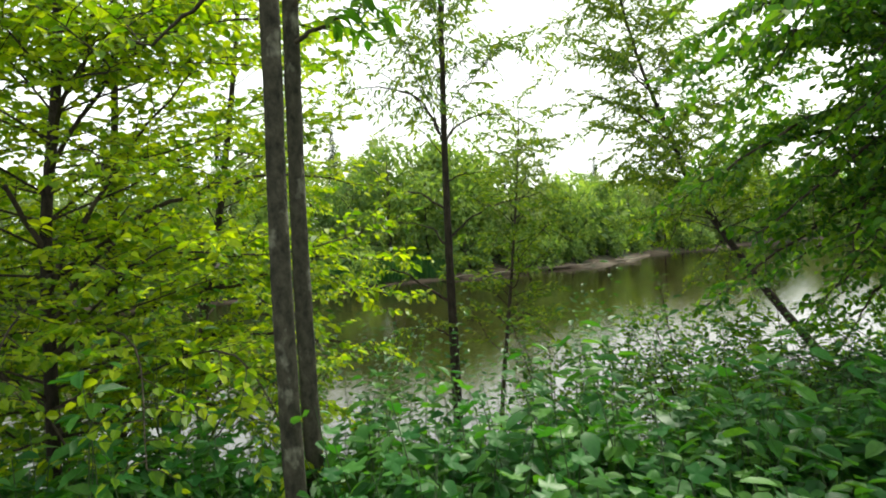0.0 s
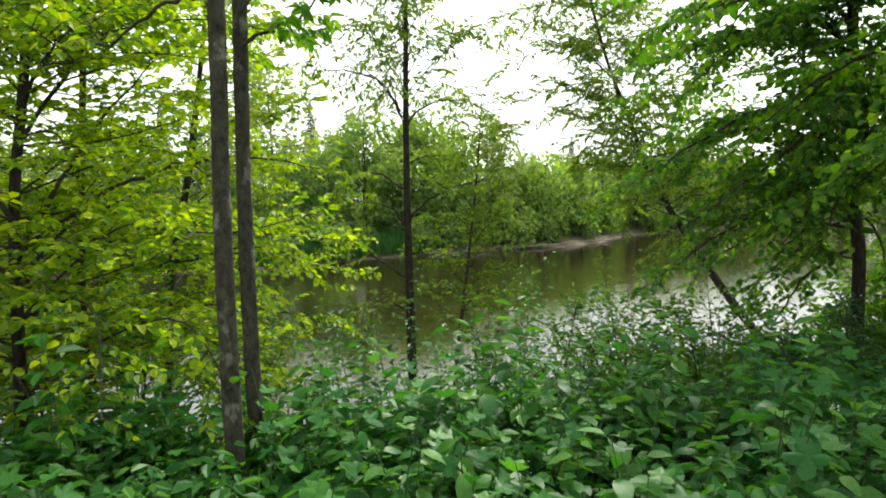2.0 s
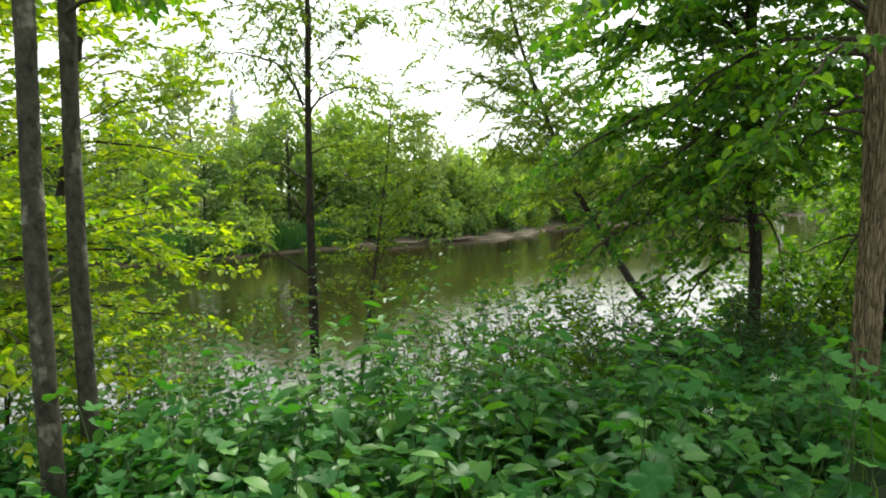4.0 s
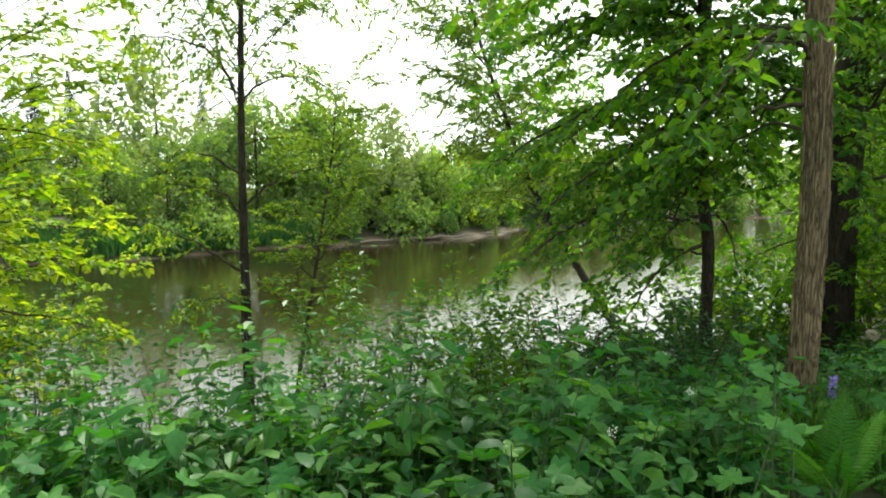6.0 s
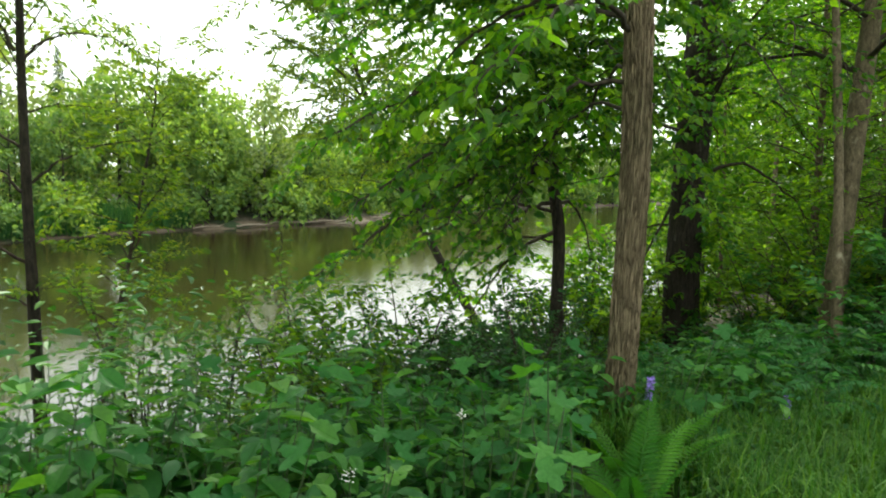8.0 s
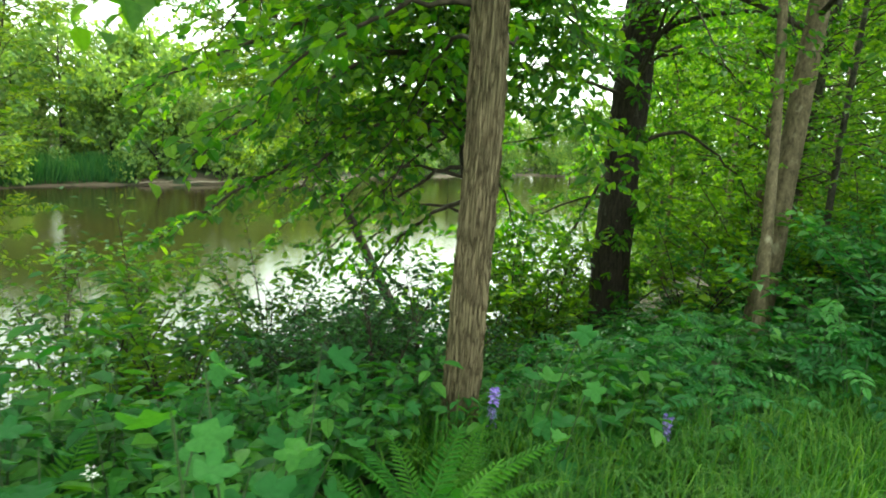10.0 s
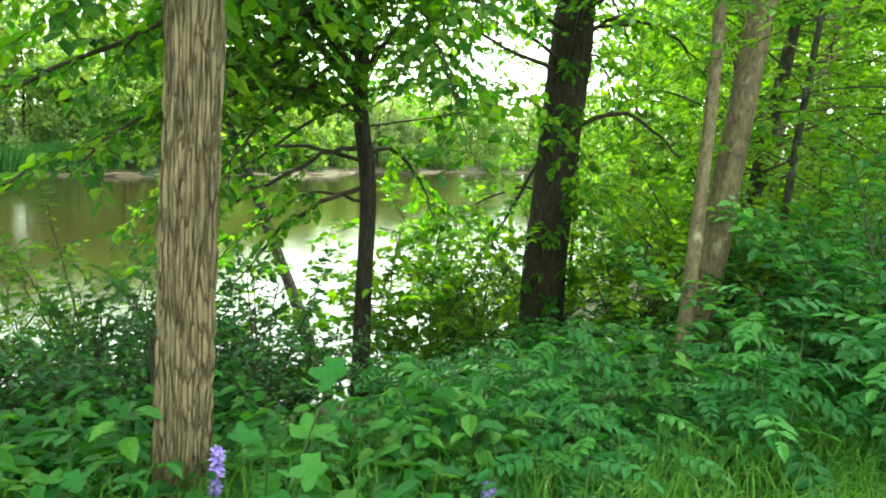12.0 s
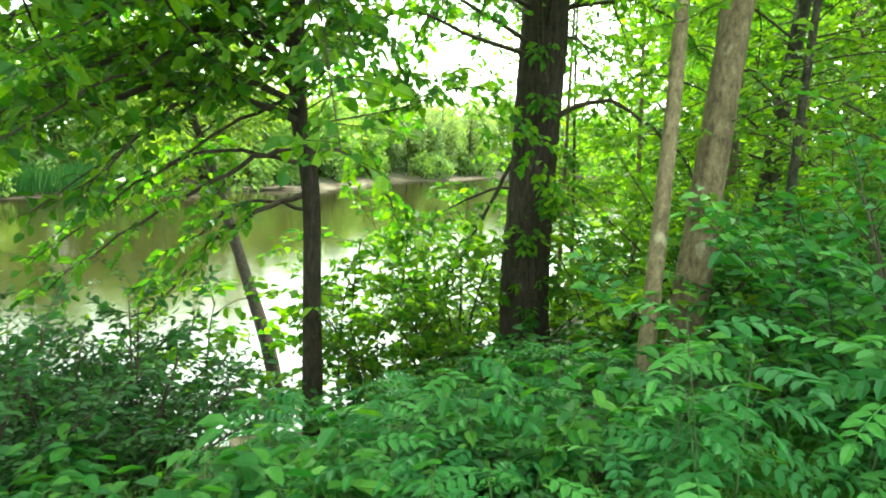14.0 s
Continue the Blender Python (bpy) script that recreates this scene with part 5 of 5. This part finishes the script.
bigs = [herb("thimbleberry", "thimbleberry with large soft lobed leaves beside the path", BIG_LEAF, 0.74, 3, 5, 321, 0.3, group="thimbleberry plants")]
scatter(bigs, [(2.3, 2.4), (2.7, 2.6), (3.0, 2.3), (3.3, 2.7), (3.6, 2.5), (2.6, 2.95), (3.5, 2.9), (3.1, 3.1)] + places(g, 52, -2.4, 5.6, 1.4, 4.0, 0.28, lambda x, y: not grassy(x, y)), g)
ashes = [herb("ash_seedling", "ash seedling with blue-green compound leaves", ASH_LEAF, 0.55, 3, 6, 331, 0.3, group="ash seedlings", pitch=(-22, 12)), herb("ash_seedling", "ash seedling with blue-green compound leaves", ASH_LEAF, 0.75, 3, 7, 332, 0.28, group="ash seedlings", pitch=(-22, 12))]
scatter(ashes, [(7.0, 4.1), (7.35, 4.3), (7.7, 4.2), (6.75, 4.5), (7.3, 4.75), (7.9, 4.6), (8.3, 4.3), (6.5, 4.0), (8.45, 4.75), (7.75, 5.1)] + places(g, 44, 6.0, 10.5, 2.8, 5.0, 0.27, lambda x, y: y > 3.0 + 0.12 * (x - 5.8) and (x > 7.2 or y < 5.2)), g, lo=0.65, hi=1.0)
tall = [herb("ash_sapling", "young ash sapling with blue-green compound leaves", ASH_LEAF, 1.25, 3, 11, 335, 0.25, group="ash saplings", scale=1.15, pitch=(-20, 12))]
scatter(tall, [(7.55, 3.3), (8.5, 3.45), (8.9, 4.0), (9.2, 3.3), (9.6, 4.5), (8.8, 2.95), (9.5, 4.3), (10.1, 4.4), (9.9, 3.9), (8.3, 3.3)], g, 5, 0.85, 1.1)
ferns = [fern("fern", "light green fern with arching fronds", 341), fern("fern", "light green fern with arching fronds", 342, 7)]
scatter(ferns, FERN_SPOTS, g, lo=1.1, hi=1.3, shaped=False)
scatter([fern("fern", "small light green fern in the grass", 343)], [(5.75, 3.25), (6.3, 3.45), (2.2, 2.3), (6.05, 3.9), (7.2, 3.7)], g, lo=0.65, hi=0.9)


def bush(name, label, seed, height, width, n, size, mat, category="bush", group="", flat=0.7):
    g = np.random.default_rng(seed)
    root = new(name)
    tagged(root, label, category, group)
    tw, cr = Shell(), Shell()
    for k in range(9):
        a, el = g.uniform(0, 6.28), g.uniform(0.35, 1.35)
        ln = height * g.uniform(0.75, 1.1)
        d = np.array([math.cos(a) * math.cos(el) * width / height, math.sin(a) * math.cos(el) * width / height, math.sin(el)])
        pt = curve([(0, 0, -0.1), d * ln * 0.5 + [0, 0, 0.1], d * ln], 10)
        part("stem", mesh_from("stem", *tube(pt, np.linspace(0.014, 0.003, 10), 5), BARK_TWIG), root)
        spread_twigs(pt, 0.006, g, height * 7.0 / n, 0.38 * height, (size, 0.55), tw, cr, 10, flat, 0.12, 0.25)
    tagged(part("twig_growth", tw.mesh("twig_growth", BARK_TWIG), root), kind="stuff")
    tagged(part("foliage", cr.mesh("foliage", mat, False), root, "dense small leaves"), kind="stuff")
    return root


dark = [bush("dark_bush", "dense dark green bush on the river bank", 351, 1.25, 1.2, 100, 0.066, LEAF_BUSH, group="dark bushes on the bank"), bush("dark_bush", "dense dark green bush on the river bank", 352, 1.1, 1.3, 100, 0.066, LEAF_BUSH, group="dark bushes on the bank")]
scatter(dark, [(5.2, 5.35), (5.55, 5.6), (4.6, 5.7), (5.4, 6.2), (4.4, 6.2), (4.9, 6.6), (4.9, 5.0), (5.2, 5.9), (5.0, 6.95)], g, 4, 0.85, 1.0, shaped=False)
shore = [bush("shore_shrub", "airy light green shrub on the river shore", 381, 1.9, 1.2, 52, 0.085, LEAF_SHORE, "shrub", "shore shrubs"), bush("shore_shrub", "airy green shrub on the river shore", 382, 1.7, 1.4, 52, 0.085, LEAF_SHORE, "shrub", "shore shrubs")]
scatter(shore, [(-2.4, 7.2), (-1.3, 7.6), (2.7, 7.6), (3.5, 7.2), (4.1, 7.6), (1.9, 7.4), (-3.4, 7.3), (4.6, 7.0), (8.9, 9.3), (9.4, 9.6)], g, 4, 0.8, 1.15, shaped=False)
green = [bush("green_bush", "leafy bright green bush on the bank", 361, 1.2, 1.3, 42, 0.1, LEAF_WOOD, group="green bushes"), bush("green_bush", "leafy green bush under the trees", 362, 1.7, 1.6, 42, 0.115, LEAF_WOOD, group="green bushes")]
scatter(green, [(-2.6, 5.8), (3.1, 6.6), (3.6, 5.6), (8.3, 8.1), (8.9, 8.6), (7.7, 8.0), (9.7, 8.4), (9.9, 9.3), (9.4, 6.4), (10.4, 6.2), (11.6, 5.8), (12.2, 8.3), (12.9, 8.9), (13.6, 7.4), (14.6, 7.9), (12.6, 6.4), (15.6, 8.4), (16.8, 8.0), (11.8, 10.4), (13.5, 11), (15.5, 11.5), (-3.8, 6.0), (-4.6, 4.9), (12.6, 7.2), (13.6, 8.3), (15.0, 6.2), (17.2, 6.6), (18.5, 9.4), (16.3, 9.9)], g, 4, 0.85, 1.3, shaped=False)
under = [bush("understory_bush", "layered blue-green ash thicket under the trees", 371, 1.6, 1.6, 64, 0.1, ASH_MASS, group="understory bushes", flat=0.3)]
scatter(under, [(9.6, 4.2), (10.7, 5.0), (10.2, 4.1), (9.1, 3.6), (10.4, 4.4), (10.9, 5.0), (11.6, 3.9), (9.9, 6.0), (12.4, 4.7), (13.8, 4.2), (10.6, 3.0), (12.2, 2.6)], g, 4, 0.8, 1.1)


g = np.random.default_rng(19)
scatter([herb_mass("nettle_clump", "leafy green clump on the shaded slope under the trees", HERB_MASS, 0.5, 9, 11, 325, 0.45, "leafy clumps on the bank", 0.11, 0.6)], places(g, 34, 6.8, 10.5, 5.2, 7.8, 0.3), g, shaped=False)


# ---- grass and flowers ----
def blades(name, label, n, ok, x0, x1, y0, y1, seed, lo, hi):
    g = np.random.default_rng(seed)
    X, Y = g.uniform(x0, x1, n * 3), g.uniform(y0, y1, n * 3)
    keep = ok(X, Y) & (ground_z(X, Y) > WATER + 0.05)
    X, Y = X[keep][:n], Y[keep][:n]
    n = len(X)
    Z = ground_z(X, Y)
    L = g.uniform(lo, hi, n)
    a = g.uniform(0, 6.28, n)
    out_ = np.stack([np.cos(a), np.sin(a), 0 * a], -1)
    side = np.stack([-np.sin(a), np.cos(a), 0 * a], -1) * g.uniform(0.0022, 0.0045, n)[:, None]
    b = np.stack([X, Y, Z - 0.01], -1)
    bend = g.uniform(0.15, 1.25, n)[:, None]
    up = np.array([0, 0, 1.0])
    LL = L[:, None]
    m1 = b + LL * (0.45 * up + 0.10 * bend * out_)
    m2 = b + LL * (0.8 * up * (1 - 0.15 * bend) + 0.38 * bend * out_)
    tp = b + LL * (up * (1 - 0.45 * bend) + 0.8 * bend * out_)
    v = np.stack([b - side, b + side, m1 + side, m1 - side, m2 + side * 0.7, m2 - side * 0.7, tp + side * 0.1, tp - side * 0.1], 1).reshape(-1, 3)
    o = np.arange(n)[:, None] * 8
    f = np.concatenate([o + np.array(q) for q in ([0, 1, 2, 3], [3, 2, 4, 5], [5, 4, 6, 7])], 0)
    sh = Shell()
    sh.add(v, f)
    tagged(new(name, sh.mesh(name, GRASS, False)), label, "grass", kind="stuff")


def walk_y(x):
    return np.interp(x, [-8, -1, 0.3, 1.5, 3.6, 5.0, 6.0, 9.0, 14], [-0.2, -0.2, 0.0, 0.45, 1.2, 1.65, 1.9, 2.6, 3.4])


blades("tall_grass", "tall fresh green grass along the path edge", 12000, lambda x, y: (y > walk_y(x) + 0.5) & (y < walk_y(x) + np.where(x > 6.3, 1.35, 2.3)), 4.6, 11.0, 1.6, 5.5, 401, 0.25, 0.55)
blades("path_grass", "short trodden grass on the footpath", 3500, lambda x, y: np.abs(y - walk_y(x)) < 1.0, -4.0, 12.0, -1.5, 4.5, 402, 0.05, 0.16)
blades("bank_grass", "sparse grass between the bank plants", 5000, lambda x, y: (y > walk_y(x) + 0.8) & (x < 6.6), -5.0, 7.0, 1.0, 8.0, 403, 0.2, 0.5)


def bellflower(x, y, h, seed):
    g = np.random.default_rng(seed)
    root = new("bellflower")
    root.location = (x, y, gz(x, y))
    tagged(root, "violet bellflower spike among the grass", "flower", "violet flowers")
    part("stem", mesh_from("stem", *tube(curve([(0, 0, -0.03), (0.01, 0, h * 0.5), (0.03, 0.01, h)], 8), np.linspace(0.004, 0.002, 8), 5), STEM), root)
    for k in range(16):
        u = 0.55 + 0.45 * k / 15
        sh = Shell()
        a0 = k * 2.4
        c = np.array([0.03 * u, 0.01 * u, h * u])
        P = np.repeat(c[None], 5, 0)
        aim = np.array([math.cos(a0), math.sin(a0), 0.15])
        aa = np.arange(5) * 1.2566
        s1, s2 = unit(np.cross(aim, [0, 0, 1])), np.array([0, 0, 1.0])
        D = aim[None] * 0.8 + np.cos(aa)[:, None] * s1[None] * 0.7 + np.sin(aa)[:, None] * s2[None] * 0.7
        sh.add(*leaves(P, D, np.repeat(aim[None], 5, 0) * -1 + 0.01, np.full(5, 0.034), np.full(5, 0.018)))
        part("blossom", sh.mesh("blossom", PETAL, False), root, "violet blossom")


bellflower(5.03, 3.68, 0.46, 1)
bellflower(5.98, 3.39, 0.36, 2)


def white_flowers(x, y, h, seed):
    g = np.random.default_rng(seed)
    root = new("white_wildflower")
    root.location = (x, y, gz(x, y))
    tagged(root, "small white flower cluster above the leaves", "flower", "white flowers")
    part("stem", mesh_from("stem", *tube(curve([(0, 0, -0.03), (0.01, 0.01, h * 0.5), (0.0, 0.02, h)], 8), np.linspace(0.004, 0.002, 8), 5), STEM), root)
    sh = Shell()
    n = 22
    c = np.array([0, 0.02, h]) + g.normal(0, 0.012, (n, 3))
    sh.add(*leaves(c, g.normal(0, 1, (n, 3)), unit(g.normal(0, 1, (n, 3))), np.full(n, 0.009), np.full(n, 0.007)))
    part("blossom", sh.mesh("blossom", PETAL_WHITE, False), root, "white blossom")


for k, (x, y) in enumerate([(2.7, 2.6), (3.25, 2.8)]):
    white_flowers(x, y, 0.6 + 0.07 * k, 500 + k)
